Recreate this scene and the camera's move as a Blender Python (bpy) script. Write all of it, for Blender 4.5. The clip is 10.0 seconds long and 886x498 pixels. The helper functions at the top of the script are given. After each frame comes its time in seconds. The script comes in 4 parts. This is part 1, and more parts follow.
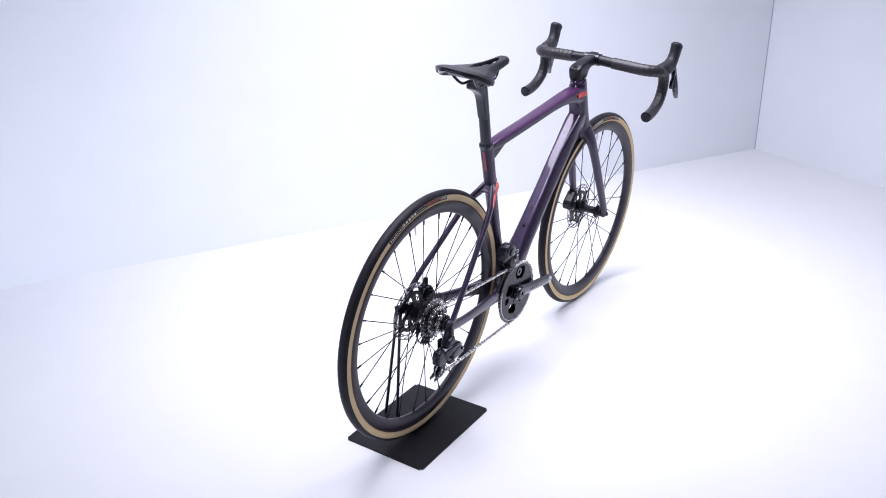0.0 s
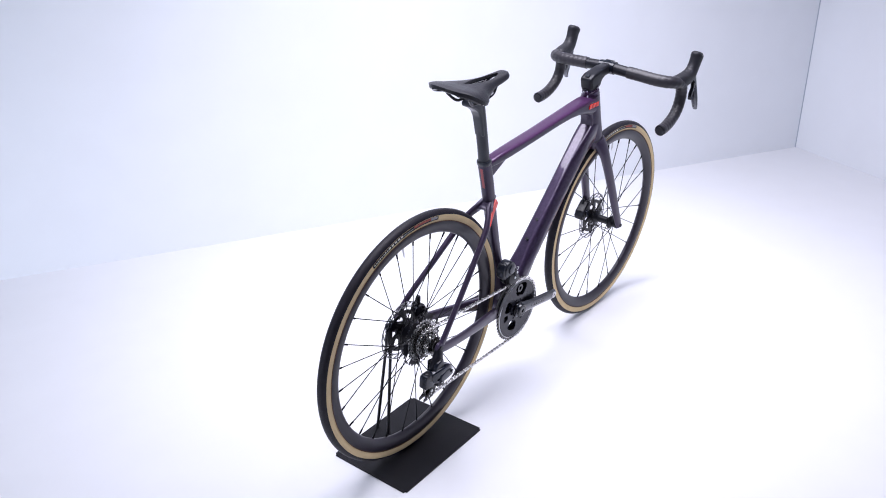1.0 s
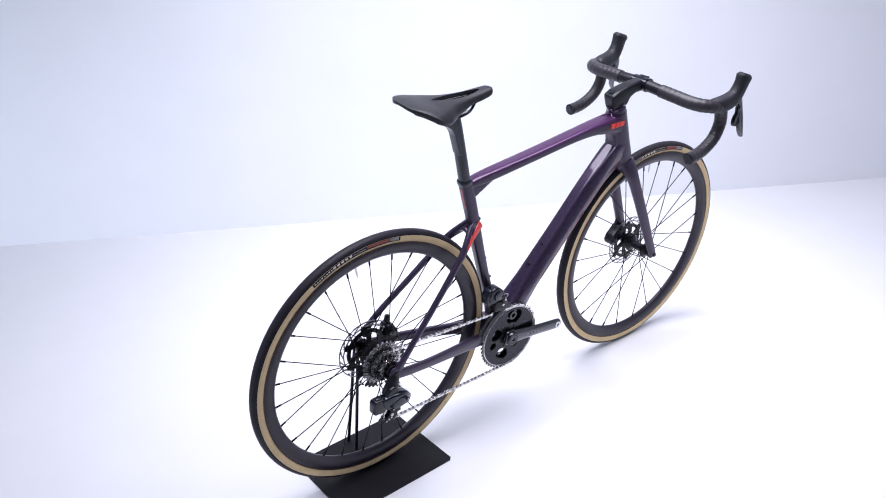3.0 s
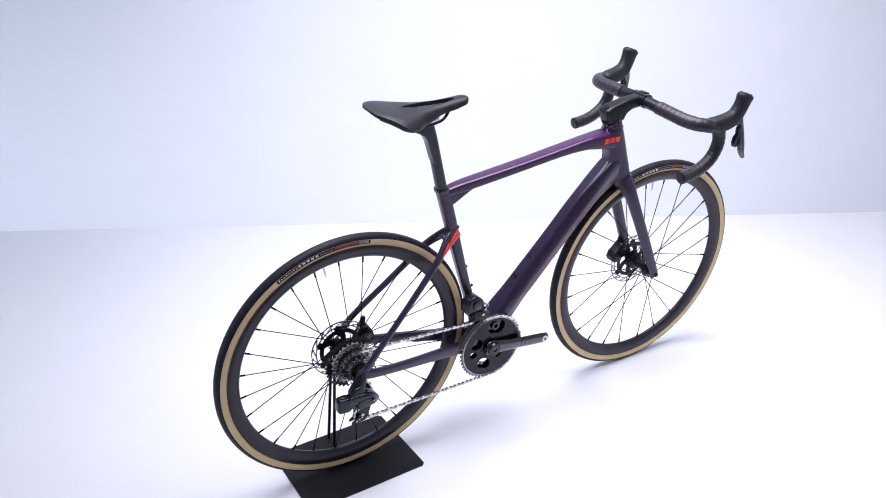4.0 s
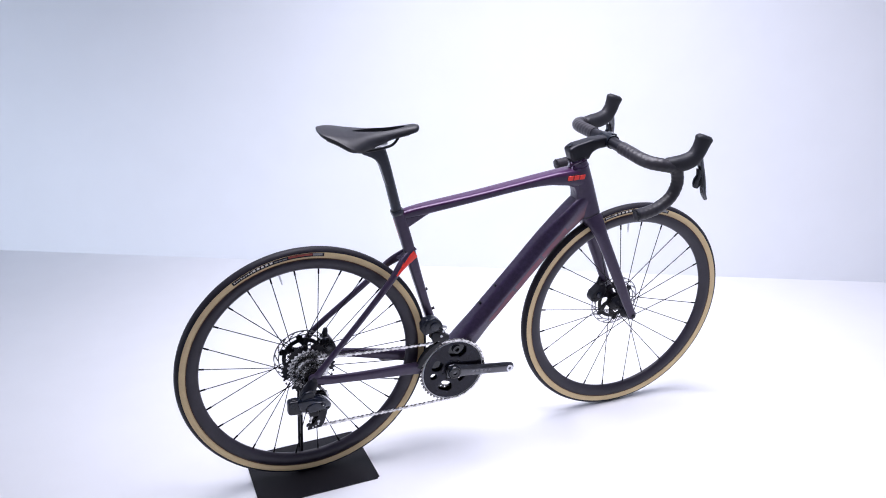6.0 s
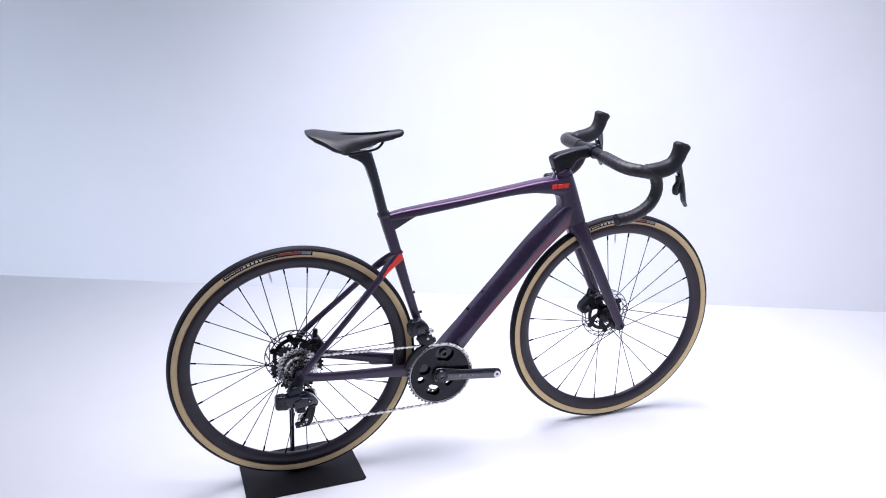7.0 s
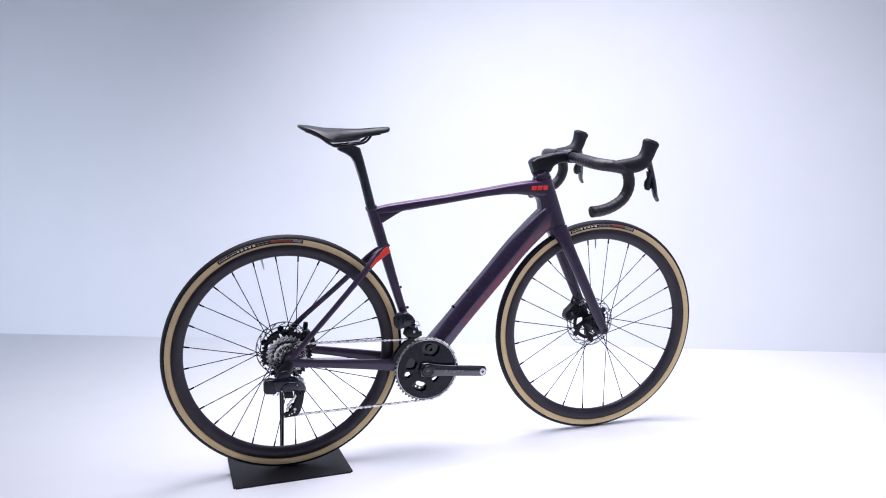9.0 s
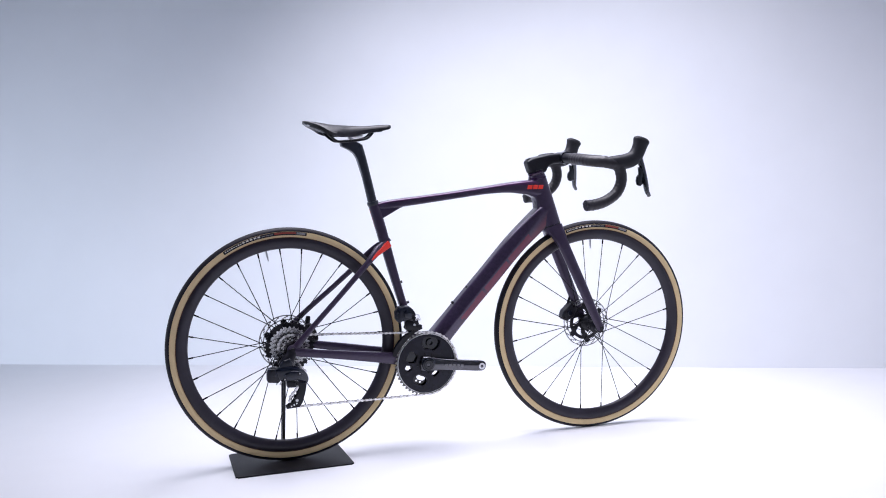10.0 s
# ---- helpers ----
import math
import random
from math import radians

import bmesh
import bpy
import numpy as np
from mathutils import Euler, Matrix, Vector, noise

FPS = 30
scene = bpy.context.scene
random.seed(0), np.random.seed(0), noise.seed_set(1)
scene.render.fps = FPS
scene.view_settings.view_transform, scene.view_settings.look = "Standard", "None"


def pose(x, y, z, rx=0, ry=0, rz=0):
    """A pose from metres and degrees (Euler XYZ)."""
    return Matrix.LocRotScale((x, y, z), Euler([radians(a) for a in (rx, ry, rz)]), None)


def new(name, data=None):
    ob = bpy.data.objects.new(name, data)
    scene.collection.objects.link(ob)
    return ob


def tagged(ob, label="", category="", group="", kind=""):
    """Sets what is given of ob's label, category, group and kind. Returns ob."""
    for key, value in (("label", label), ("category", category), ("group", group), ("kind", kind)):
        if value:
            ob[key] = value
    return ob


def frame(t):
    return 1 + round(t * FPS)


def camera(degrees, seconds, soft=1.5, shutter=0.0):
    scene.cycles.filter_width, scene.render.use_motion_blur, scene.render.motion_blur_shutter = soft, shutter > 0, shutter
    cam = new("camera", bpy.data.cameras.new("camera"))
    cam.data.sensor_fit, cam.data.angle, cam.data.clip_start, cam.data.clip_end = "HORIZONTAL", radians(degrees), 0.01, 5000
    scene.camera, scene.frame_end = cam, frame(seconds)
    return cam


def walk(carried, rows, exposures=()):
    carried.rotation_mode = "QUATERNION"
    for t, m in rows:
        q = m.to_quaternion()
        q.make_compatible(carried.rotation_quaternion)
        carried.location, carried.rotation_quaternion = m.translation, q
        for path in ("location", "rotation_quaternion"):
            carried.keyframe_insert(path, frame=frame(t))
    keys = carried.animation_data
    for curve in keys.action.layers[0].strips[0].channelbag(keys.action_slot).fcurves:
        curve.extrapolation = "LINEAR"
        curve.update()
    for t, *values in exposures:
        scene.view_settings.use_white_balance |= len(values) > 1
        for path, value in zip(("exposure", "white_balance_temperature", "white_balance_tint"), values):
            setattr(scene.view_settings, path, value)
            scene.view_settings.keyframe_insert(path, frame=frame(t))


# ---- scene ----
# ---------------------------------------------------------------- camera
cam = camera(55.331, 10.0, soft=1.0)
ROWS = [
    (0.0, -1.5841, -1.1813, 1.3441, 67.477, 0.835, -55.583),
    (0.5, -1.5047, -1.2106, 1.3975, 66.319, 0.622, -53.735),
    (1.0, -1.4094, -1.2352, 1.4369, 65.376, 0.49, -51.746),
    (1.5, -1.3051, -1.2748, 1.465, 64.623, 0.318, -49.223),
    (2.0, -1.1961, -1.3258, 1.4807, 64.13, 0.232, -46.238),
    (2.5, -1.0777, -1.3849, 1.4889, 63.717, 0.187, -42.831),
    (4.0, -0.735, -1.6442, 1.4929, 64.202, -0.137, -31.863),
    (4.5, -0.6363, -1.7349, 1.4863, 65.037, -0.179, -28.899),
    (5.0, -0.5509, -1.8264, 1.476, 66.185, -0.099, -26.367),
    (5.5, -0.48, -1.9134, 1.4537, 67.67, 0.047, -24.26),
    (6.0, -0.4134, -2.0042, 1.4181, 69.351, 0.233, -22.208),
    (7.5, -0.2973, -2.2403, 1.2017, 76.046, 0.793, -18.764),
    (8.0, -0.2857, -2.2978, 1.1101, 78.329, 0.892, -18.33),
    (8.5, -0.2825, -2.355, 1.0167, 80.644, 0.889, -18.001),
    (9.0, -0.2987, -2.3893, 0.9144, 83.059, 1.138, -18.233),
    (9.5, -0.3234, -2.4226, 0.8062, 85.536, 1.278, -18.565),
    (10.0, -0.3515, -2.4619, 0.6944, 87.933, 1.44, -18.811),
]
walk(cam, [(t, pose(x, y, z, rx, ry, rz)) for t, x, y, z, rx, ry, rz in ROWS], exposures=[(0.0, 0.0), (10.0, 0.0)])

# ---------------------------------------------------------------- light
world = bpy.data.worlds.new("studio_air")
scene.world = world
world.use_nodes = True
world.node_tree.nodes["Background"].inputs["Color"].default_value = (0.6, 0.7, 0.9, 1)
world.node_tree.nodes["Background"].inputs["Strength"].default_value = 0.02


def softbox(name, eye, target, along, sx, sy, watts, colour, spread=180):
    """A rectangular lamp whose longer side runs along the given direction."""
    d = bpy.data.lights.new(name, "AREA")
    d.shape, d.size, d.size_y, d.energy, d.color = "RECTANGLE", sx, sy, watts, colour
    d.spread = radians(spread)
    ob = new(name, d)
    back = (Vector(eye) - Vector(target)).normalized()
    side = Vector(along) - back * back.dot(Vector(along))
    side.normalize()
    m = Matrix((side, back.cross(side), back)).transposed().to_4x4()
    ob.matrix_world = Matrix.Translation(eye) @ m
    return ob


COOL = (0.900, 0.885, 1.0)
BLUER = (0.775, 0.85, 1.0)
WALL_RUN = (0.8796, -0.4757, 0.0)
softbox("overhead_softbox", (0.60, 0.00, 2.28), (0.96, 0.06, 0.0), WALL_RUN, 2.0, 1.5, 55, COOL, 120)
# added fill lamp without a known source, brightens wall foot and floor at left
softbox("added_background_fill", (-3.2, 0.6, 0.85), (-0.5, 1.9, 0.05), (-0.41, 0.91, 0.0), 1.0, 1.0, 21, BLUER, 106)


# ---------------------------------------------------------------- materials
def mat(name, colour, rough=0.5, metal=0.0, coat=0.0, coat_rough=0.05, var=0.15, scale=60.0, bump=0.0, bump_scale=400.0,
        rough_var=0.1, spec=0.5, tint=None, coat_ior=1.5):
    m = bpy.data.materials.new(name)
    m.use_nodes = True
    nt = m.node_tree
    n, l = nt.nodes, nt.links
    b = n["Principled BSDF"]
    b.inputs["Metallic"].default_value = metal
    b.inputs["Coat Weight"].default_value = coat
    b.inputs["Coat Roughness"].default_value = coat_rough
    b.inputs["Coat IOR"].default_value = coat_ior
    b.inputs["Specular IOR Level"].default_value = spec
    tc = n.new("ShaderNodeTexCoord")
    big = n.new("ShaderNodeTexNoise")
    big.inputs["Scale"].default_value = scale * 0.12
    big.inputs["Detail"].default_value = 3
    fine = n.new("ShaderNodeTexNoise")
    fine.inputs["Scale"].default_value = scale
    fine.inputs["Detail"].default_value = 4
    l.new(tc.outputs["Object"], big.inputs["Vector"])
    l.new(tc.outputs["Object"], fine.inputs["Vector"])
    add = n.new("ShaderNodeMath")
    add.operation = "ADD"
    l.new(big.outputs["Fac"], add.inputs[0])
    l.new(fine.outputs["Fac"], add.inputs[1])
    ramp = n.new("ShaderNodeMapRange")
    ramp.inputs["From Min"].default_value = 0.6
    ramp.inputs["From Max"].default_value = 1.4
    l.new(add.outputs[0], ramp.inputs["Value"])
    mix = n.new("ShaderNodeMix")
    mix.data_type = "RGBA"
    lo = tint or tuple(c * (1 - var) for c in colour)
    hi = tuple(min(1, c * (1 + var)) for c in colour)
    mix.inputs["A"].default_value = (*lo, 1)
    mix.inputs["B"].default_value = (*hi, 1)
    l.new(ramp.outputs["Result"], mix.inputs["Factor"])
    l.new(mix.outputs["Result"], b.inputs["Base Color"])
    rr = n.new("ShaderNodeMapRange")
    rr.inputs["To Min"].default_value = max(0.02, rough * (1 - rough_var))
    rr.inputs["To Max"].default_value = min(1, rough * (1 + rough_var))
    l.new(fine.outputs["Fac"], rr.inputs["Value"])
    l.new(rr.outputs["Result"], b.inputs["Roughness"])
    if bump:
        bn = n.new("ShaderNodeTexNoise")
        bn.inputs["Scale"].default_value = bump_scale
        bn.inputs["Detail"].default_value = 3
        l.new(tc.outputs["Object"], bn.inputs["Vector"])
        bp = n.new("ShaderNodeBump")
        bp.inputs["Strength"].default_value = bump
        bp.inputs["Distance"].default_value = 0.001
        l.new(bn.outputs["Fac"], bp.inputs["Height"])
        l.new(bp.outputs["Normal"], b.inputs["Normal"])
    return m


M_FLOOR = mat("studio_floor_paint", (0.75, 0.755, 0.785), 0.55, var=0.02, scale=8, bump=0.05, bump_scale=120)
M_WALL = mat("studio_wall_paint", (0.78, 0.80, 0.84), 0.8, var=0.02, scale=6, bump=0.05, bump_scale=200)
# unseen walls: pale blue chosen to fill and tint the bounced light
M_BACKWALL = mat("unseen_wall_bounce_tint", (0.695, 0.76, 0.84), 0.9, var=0.03, scale=6)
# ceiling is out of view; dark blue weakens and cools light from above
M_CEIL = mat("unseen_ceiling_bounce_tint", (0.23, 0.29, 0.39), 0.9, var=0.03, scale=6)
M_GAP = mat("panel_joint_shadow_gap", (0.42, 0.46, 0.54), 0.6, var=0.2, scale=20)
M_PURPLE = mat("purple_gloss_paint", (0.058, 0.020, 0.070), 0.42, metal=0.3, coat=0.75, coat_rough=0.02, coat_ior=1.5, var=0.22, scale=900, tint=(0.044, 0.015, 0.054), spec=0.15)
M_DTUBE = mat("dark_purple_gloss_paint", (0.042, 0.027, 0.062), 0.34, metal=0.5, coat=0.9, coat_rough=0.04, var=0.3, scale=900, tint=(0.026, 0.017, 0.038), spec=0.35)


def red_fade(m, a, up, low, high, colour):
    """Lets the paint of m run into another colour between two heights across a tube."""
    nt = m.node_tree
    n, l = nt.nodes, nt.links
    tc = n.new("ShaderNodeTexCoord")
    sub = n.new("ShaderNodeVectorMath")
    sub.operation = "SUBTRACT"
    sub.inputs[1].default_value = a
    l.new(tc.outputs["Object"], sub.inputs[0])
    dot = n.new("ShaderNodeVectorMath")
    dot.operation = "DOT_PRODUCT"
    dot.inputs[1].default_value = up
    l.new(sub.outputs["Vector"], dot.inputs[0])
    rng = n.new("ShaderNodeMapRange")
    rng.interpolation_type = "SMOOTHSTEP"
    rng.inputs["From Min"].default_value = high
    rng.inputs["From Max"].default_value = low
    l.new(dot.outputs["Value"], rng.inputs["Value"])
    sep = n.new("ShaderNodeSeparateXYZ")
    l.new(tc.outputs["Object"], sep.inputs[0])
    run = n.new("ShaderNodeMapRange")
    run.interpolation_type = "SMOOTHSTEP"
    run.inputs["From Min"].default_value = 0.47
    run.inputs["From Max"].default_value = 0.62
    l.new(sep.outputs["X"], run.inputs["Value"])
    mul = n.new("ShaderNodeMath")
    mul.operation = "MULTIPLY"
    l.new(rng.outputs["Result"], mul.inputs[0])
    l.new(run.outputs["Result"], mul.inputs[1])
    mix = n.new("ShaderNodeMix")
    mix.data_type = "RGBA"
    b = n["Principled BSDF"]
    l.new(b.inputs["Base Color"].links[0].from_socket, mix.inputs["A"])
    mix.inputs["B"].default_value = (*colour, 1)
    l.new(mul.outputs[0], mix.inputs["Factor"])
    l.new(mix.outputs["Result"], b.inputs["Base Color"])


red_fade(M_DTUBE, (0.738, 0, 0.648), (-0.742, 0, 0.67), -0.030, -0.004, (0.095, 0.016, 0.038))
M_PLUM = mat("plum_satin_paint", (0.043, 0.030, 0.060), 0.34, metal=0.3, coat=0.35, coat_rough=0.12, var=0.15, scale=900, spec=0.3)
M_RED = mat("red_paint", (0.75, 0.035, 0.02), 0.4, coat=0.4, var=0.08, scale=80)
M_DKRED = mat("dark_red_decal", (0.115, 0.017, 0.042), 0.34, metal=0.6, coat=0.5, coat_rough=0.1, var=0.25, scale=60)
M_CARBON = mat("matt_carbon", (0.022, 0.025, 0.036), 0.34, var=0.25, scale=300, coat=0.4, coat_rough=0.10, spec=0.35)
M_RIM = mat("carbon_rim", (0.022, 0.0185, 0.029), 0.36, var=0.2, scale=200, coat=0.1, coat_rough=0.3, spec=0.35)
M_BLACK = mat("black_anodised_metal", (0.007, 0.007, 0.011), 0.32, var=0.3, scale=150, spec=0.3)
M_GLOSSBLK = mat("gloss_black_plastic", (0.007, 0.009, 0.014), 0.16, coat=0.4, var=0.2, scale=90, spec=0.35)
M_TREAD = mat("tyre_tread_rubber", (0.015, 0.013, 0.019), 0.50, var=0.30, scale=420, bump=0.45, bump_scale=900, spec=0.22)
M_TAN = mat("tan_cotton_sidewall", (0.735, 0.565, 0.315), 0.75, var=0.08, scale=240, bump=0.3, bump_scale=1500)
M_BROWN = mat("brown_glue_edge", (0.12, 0.055, 0.028), 0.7, var=0.3, scale=200)
M_TAPE = mat("black_bar_tape", (0.021, 0.019, 0.024), 0.40, var=0.2, scale=180, bump=0.15, bump_scale=700, spec=0.45)
M_HOOD = mat("black_hood_rubber", (0.016, 0.016, 0.021), 0.48, var=0.2, scale=180, bump=0.3, bump_scale=900, spec=0.28)
M_SADDLE = mat("black_saddle_cover", (0.012, 0.0117, 0.016), 0.38, var=0.15, scale=140, bump=0.25, bump_scale=1200, spec=0.34)
M_SILVER = mat("brushed_steel", (0.62, 0.62, 0.64), 0.28, metal=1.0, var=0.12, scale=300)
M_SPROCKET = mat("nickel_sprocket_steel", (0.76, 0.75, 0.73), 0.21, metal=0.97, var=0.6, scale=420, bump=1.0, bump_scale=260)
M_SPROCKDK = mat("dark_sprocket_steel", (0.16, 0.155, 0.15), 0.25, metal=0.9, var=0.4, scale=220)
M_CHAIN = mat("nickel_chain_steel", (0.68, 0.67, 0.66), 0.22, metal=1.0, var=0.35, scale=350)
M_GREYMET = mat("dark_grey_alloy", (0.006, 0.0065, 0.0105), 0.20, metal=0.2, coat=0.2, coat_rough=0.05, spec=0.22, var=0.25, scale=160)
M_BLUEGREY = mat("blue_grey_alloy_body", (0.009, 0.012, 0.023), 0.12, metal=0.3, coat=0.7, coat_rough=0.015, var=0.4, scale=90, spec=0.25)
M_SPOKE = mat("black_steel_spoke", (0.004, 0.004, 0.005), 0.45, var=0.2, scale=200, spec=0.12)
M_PLATE = mat("black_powder_coat", (0.0075, 0.0072, 0.010), 0.45, spec=0.14, var=0.25, scale=40, bump=0.4, bump_scale=1500)
M_LEVER = mat("polished_grey_lever", (0.125, 0.128, 0.140), 0.22, metal=0.9, coat=0.4, coat_rough=0.05, var=0.2, scale=90)
M_ROTOR = mat("ground_rotor_steel", (0.24, 0.24, 0.25), 0.30, metal=1.0, var=0.2, scale=300)
M_NAVY = mat("dark_navy_plastic", (0.008, 0.010, 0.018), 0.28, coat=0.3, coat_rough=0.05, var=0.35, scale=120, spec=0.24)
M_CHAINDK = mat("dark_inner_link_steel", (0.40, 0.39, 0.385), 0.26, metal=1.0, var=0.3, scale=350)
M_RING = mat("satin_black_chainring_alloy", (0.008, 0.008, 0.0155), 0.28, metal=0.25, coat=0.2, coat_rough=0.12, spec=0.2, var=0.3, scale=160)
M_TEETH = mat("satin_nickel_teeth", (0.80, 0.80, 0.82), 0.42, metal=0.35, var=0.15, scale=300)
M_STEM = mat("satin_black_carbon", (0.009, 0.009, 0.013), 0.36, var=0.25, scale=200, coat=0.08, coat_rough=0.2, spec=0.26)
M_HEADSET = mat("polished_purple_paint", (0.040, 0.016, 0.052), 0.12, metal=0.6, coat=1.0, coat_rough=0.02, var=0.2, scale=900)
M_SEATRED = mat("faded_red_paint", (0.36, 0.026, 0.036), 0.4, coat=0.4, var=0.3, scale=60)
M_CRANK = mat("polished_dark_crank_alloy", (0.085, 0.085, 0.095), 0.17, metal=0.85, coat=0.6, coat_rough=0.03, var=0.3, scale=60)
M_LABEL = mat("pale_label_print", (0.74, 0.72, 0.68), 0.6, var=0.2, scale=300)
M_REDLBL = mat("faded_red_label_print", (0.30, 0.055, 0.04), 0.6, var=0.25, scale=300)
M_GREYLBL = mat("grey_label_print", (0.22, 0.22, 0.23), 0.5, var=0.2, scale=300)


# ---------------------------------------------------------------- mesh helpers
def part(name, bm, material, parent=None, label="", sharp=38):
    me = bpy.data.meshes.new(name)
    bmesh.ops.recalc_face_normals(bm, faces=bm.faces[:])
    bm.to_mesh(me)
    bm.free()
    me.materials.append(material)
    me.shade_smooth()
    me.set_sharp_from_angle(angle=radians(sharp))
    ob = new(name, me)
    if parent is not None:
        ob.parent = parent
    if label:
        ob["label"] = label
    return ob


def smooth_path(rows, steps):
    """Catmull-Rom through rows of numbers, steps pieces to a span."""
    a = [np.array(r, float) for r in rows]
    a = [2 * a[0] - a[1]] + a + [2 * a[-1] - a[-2]]
    out = []
    for i in range(1, len(a) - 2):
        p0, p1, p2, p3 = a[i - 1:i + 3]
        for k in range(steps):
            t = k / steps
            out.append(0.5 * (2 * p1 + (p2 - p0) * t + (2 * p0 - 5 * p1 + 4 * p2 - p3) * t * t + (3 * p1 - p0 - 3 * p2 + p3) * t ** 3))
    out.append(a[-2])
    return out


def tube(rows, steps=6, seg=20, lateral=(0, 1, 0), power=2.0, bm=None, ripple=None, round_end=False):
    """A loft along rows (x, y, z, half width along lateral, half height across it[, power])."""
    bm = bm or bmesh.new()
    st = smooth_path(rows, steps) if steps > 1 else [np.array(r, float) for r in rows]
    lat0 = Vector(lateral)
    rings, run = [], 0.0
    for i, s in enumerate(st):
        c = Vector(s[:3])
        a, b = Vector(st[max(0, i - 1)][:3]), Vector(st[min(len(st) - 1, i + 1)][:3])
        tan = (b - a).normalized()
        lat = (lat0 - tan * lat0.dot(tan)).normalized()
        up = tan.cross(lat).normalized()
        if i:
            run += (c - Vector(st[i - 1][:3])).length
        pw = s[5] if len(s) > 5 else power
        ring = []
        for k in range(seg):
            an = 2 * math.pi * (k + 0.5) / seg
            cs, sn = math.cos(an), math.sin(an)
            r = 1.0 / (abs(cs) ** pw + abs(sn) ** pw) ** (1 / pw)
            if ripple:
                r *= ripple(run, an)
            ring.append(bm.verts.new(c + lat * (cs * r * s[3]) + up * (sn * r * s[4])))
        rings.append(ring)
    for a, b in zip(rings, rings[1:]):
        for k in range(seg):
            bm.faces.new((a[k], a[(k + 1) % seg], b[(k + 1) % seg], b[k]))
    for ring in (rings[0], rings[-1]):
        if round_end:
            c = sum((v.co for v in ring), Vector()) / seg
            other = rings[1] if ring is rings[0] else rings[-2]
            co = sum((v.co for v in other), Vector()) / seg
            out = (c - co).normalized()
            size = min((v.co - c).length for v in ring)
            inner = [bm.verts.new(c + (v.co - c) * 0.72 + out * size * 0.3) for v in ring]
            for k in range(seg):
                bm.faces.new((ring[k], ring[(k + 1) % seg], inner[(k + 1) % seg], inner[k]))
            bm.faces.new(inner)
        else:
            bm.faces.new(ring)
    return bm


def lathe(profile, cx, cz, seg=96, a0=0.0, a1=360.0, closed=True, bm=None):
    """Turns (radius, y) points round the axle at (cx, cz); an arc where a1 - a0 is short of 360."""
    bm = bm or bmesh.new()
    full = a1 - a0 >= 359.9
    n = seg if full else seg + 1
    rings = []
    for i in range(n):
        a = radians(a0 + (a1 - a0) * i / seg)
        rings.append([bm.verts.new((cx + r * math.cos(a), y, cz + r * math.sin(a))) for r, y in profile])
    m = len(profile)
    pairs = [(rings[i], rings[(i + 1) % n]) for i in range(n if full else n - 1)]
    for a, b in pairs:
        for k in range(m if closed else m - 1):
            bm.faces.new((a[k], a[(k + 1) % m], b[(k + 1) % m], b[k]))
    if not full and closed:
        bm.faces.new(rings[0])
        bm.faces.new(rings[-1])
    return bm


def disc(cx, cz, y0, y1, r, seg=32, bevel=0.0, bm=None):
    """A solid round plate or boss between y0 and y1."""
    e = bevel
    prof = [(1e-5, y0), (r - e, y0), (r, y0 + math.copysign(e, y1 - y0)), (r, y1 - math.copysign(e, y1 - y0)), (r - e, y1), (1e-5, y1)]
    if not e:
        prof = [(1e-5, y0), (r, y0), (r, y1), (1e-5, y1)]
    return lathe(prof, cx, cz, seg, bm=bm)


def polar_plate(cx, cz, y, thick, radii, count, solid, rim=None, bm=None, turn=0.0):
    """A flat plate made of rings and sectors; solid(i, k) says which cells are metal, rim(k) gives the outermost radius."""
    bm = bm or bmesh.new()
    cache = {}

    def vert(i, k, s):
        k %= count
        if (i, k, s) not in cache:
            r = rim(k) if rim and i == len(radii) - 1 else radii[i]
            a = turn + 2 * math.pi * k / count
            cache[i, k, s] = bm.verts.new((cx + r * math.cos(a), y + s * thick / 2, cz + r * math.sin(a)))
        return cache[i, k, s]

    n = len(radii) - 1

    def on(i, k):
        return 0 <= i < n and solid(i, k % count)

    for i in range(n):
        for k in range(count):
            if not on(i, k):
                continue
            for s in (1, -1):
                bm.faces.new((vert(i, k, s), vert(i + 1, k, s), vert(i + 1, k + 1, s), vert(i, k + 1, s)))
            for near, a, b in ((on(i - 1, k), (i, k), (i, k + 1)), (on(i + 1, k), (i + 1, k), (i + 1, k + 1)),
                               (on(i, k - 1), (i, k), (i + 1, k)), (on(i, k + 1), (i, k + 1), (i + 1, k + 1))):
                if not near:
                    bm.faces.new((vert(*a, 1), vert(*b, 1), vert(*b, -1), vert(*a, -1)))
    return bm


def slab(profile, y0, y1, bevel=0.003, segs=2, bm=None):
    """A side profile of (x, z) points drawn out from y0 to y1, its edges rounded."""
    b2 = bmesh.new()
    lo = [b2.verts.new((x, y0, z)) for x, z in profile]
    hi = [b2.verts.new((x, y1, z)) for x, z in profile]
    b2.faces.new(lo)
    b2.faces.new(hi)
    n = len(profile)
    for k in range(n):
        b2.faces.new((lo[k], lo[(k + 1) % n], hi[(k + 1) % n], hi[k]))
    bmesh.ops.recalc_face_normals(b2, faces=b2.faces[:])
    if bevel:
        bmesh.ops.bevel(b2, geom=b2.edges[:], offset=bevel, segments=segs, profile=0.6, affect="EDGES", clamp_overlap=True)
    return merge(bm, b2)


def merge(bm, extra):
    if bm is None:
        return extra
    me = bpy.data.meshes.new("joined_piece")
    extra.to_mesh(me)
    extra.free()
    bm.from_mesh(me)
    bpy.data.meshes.remove(me)
    return bm


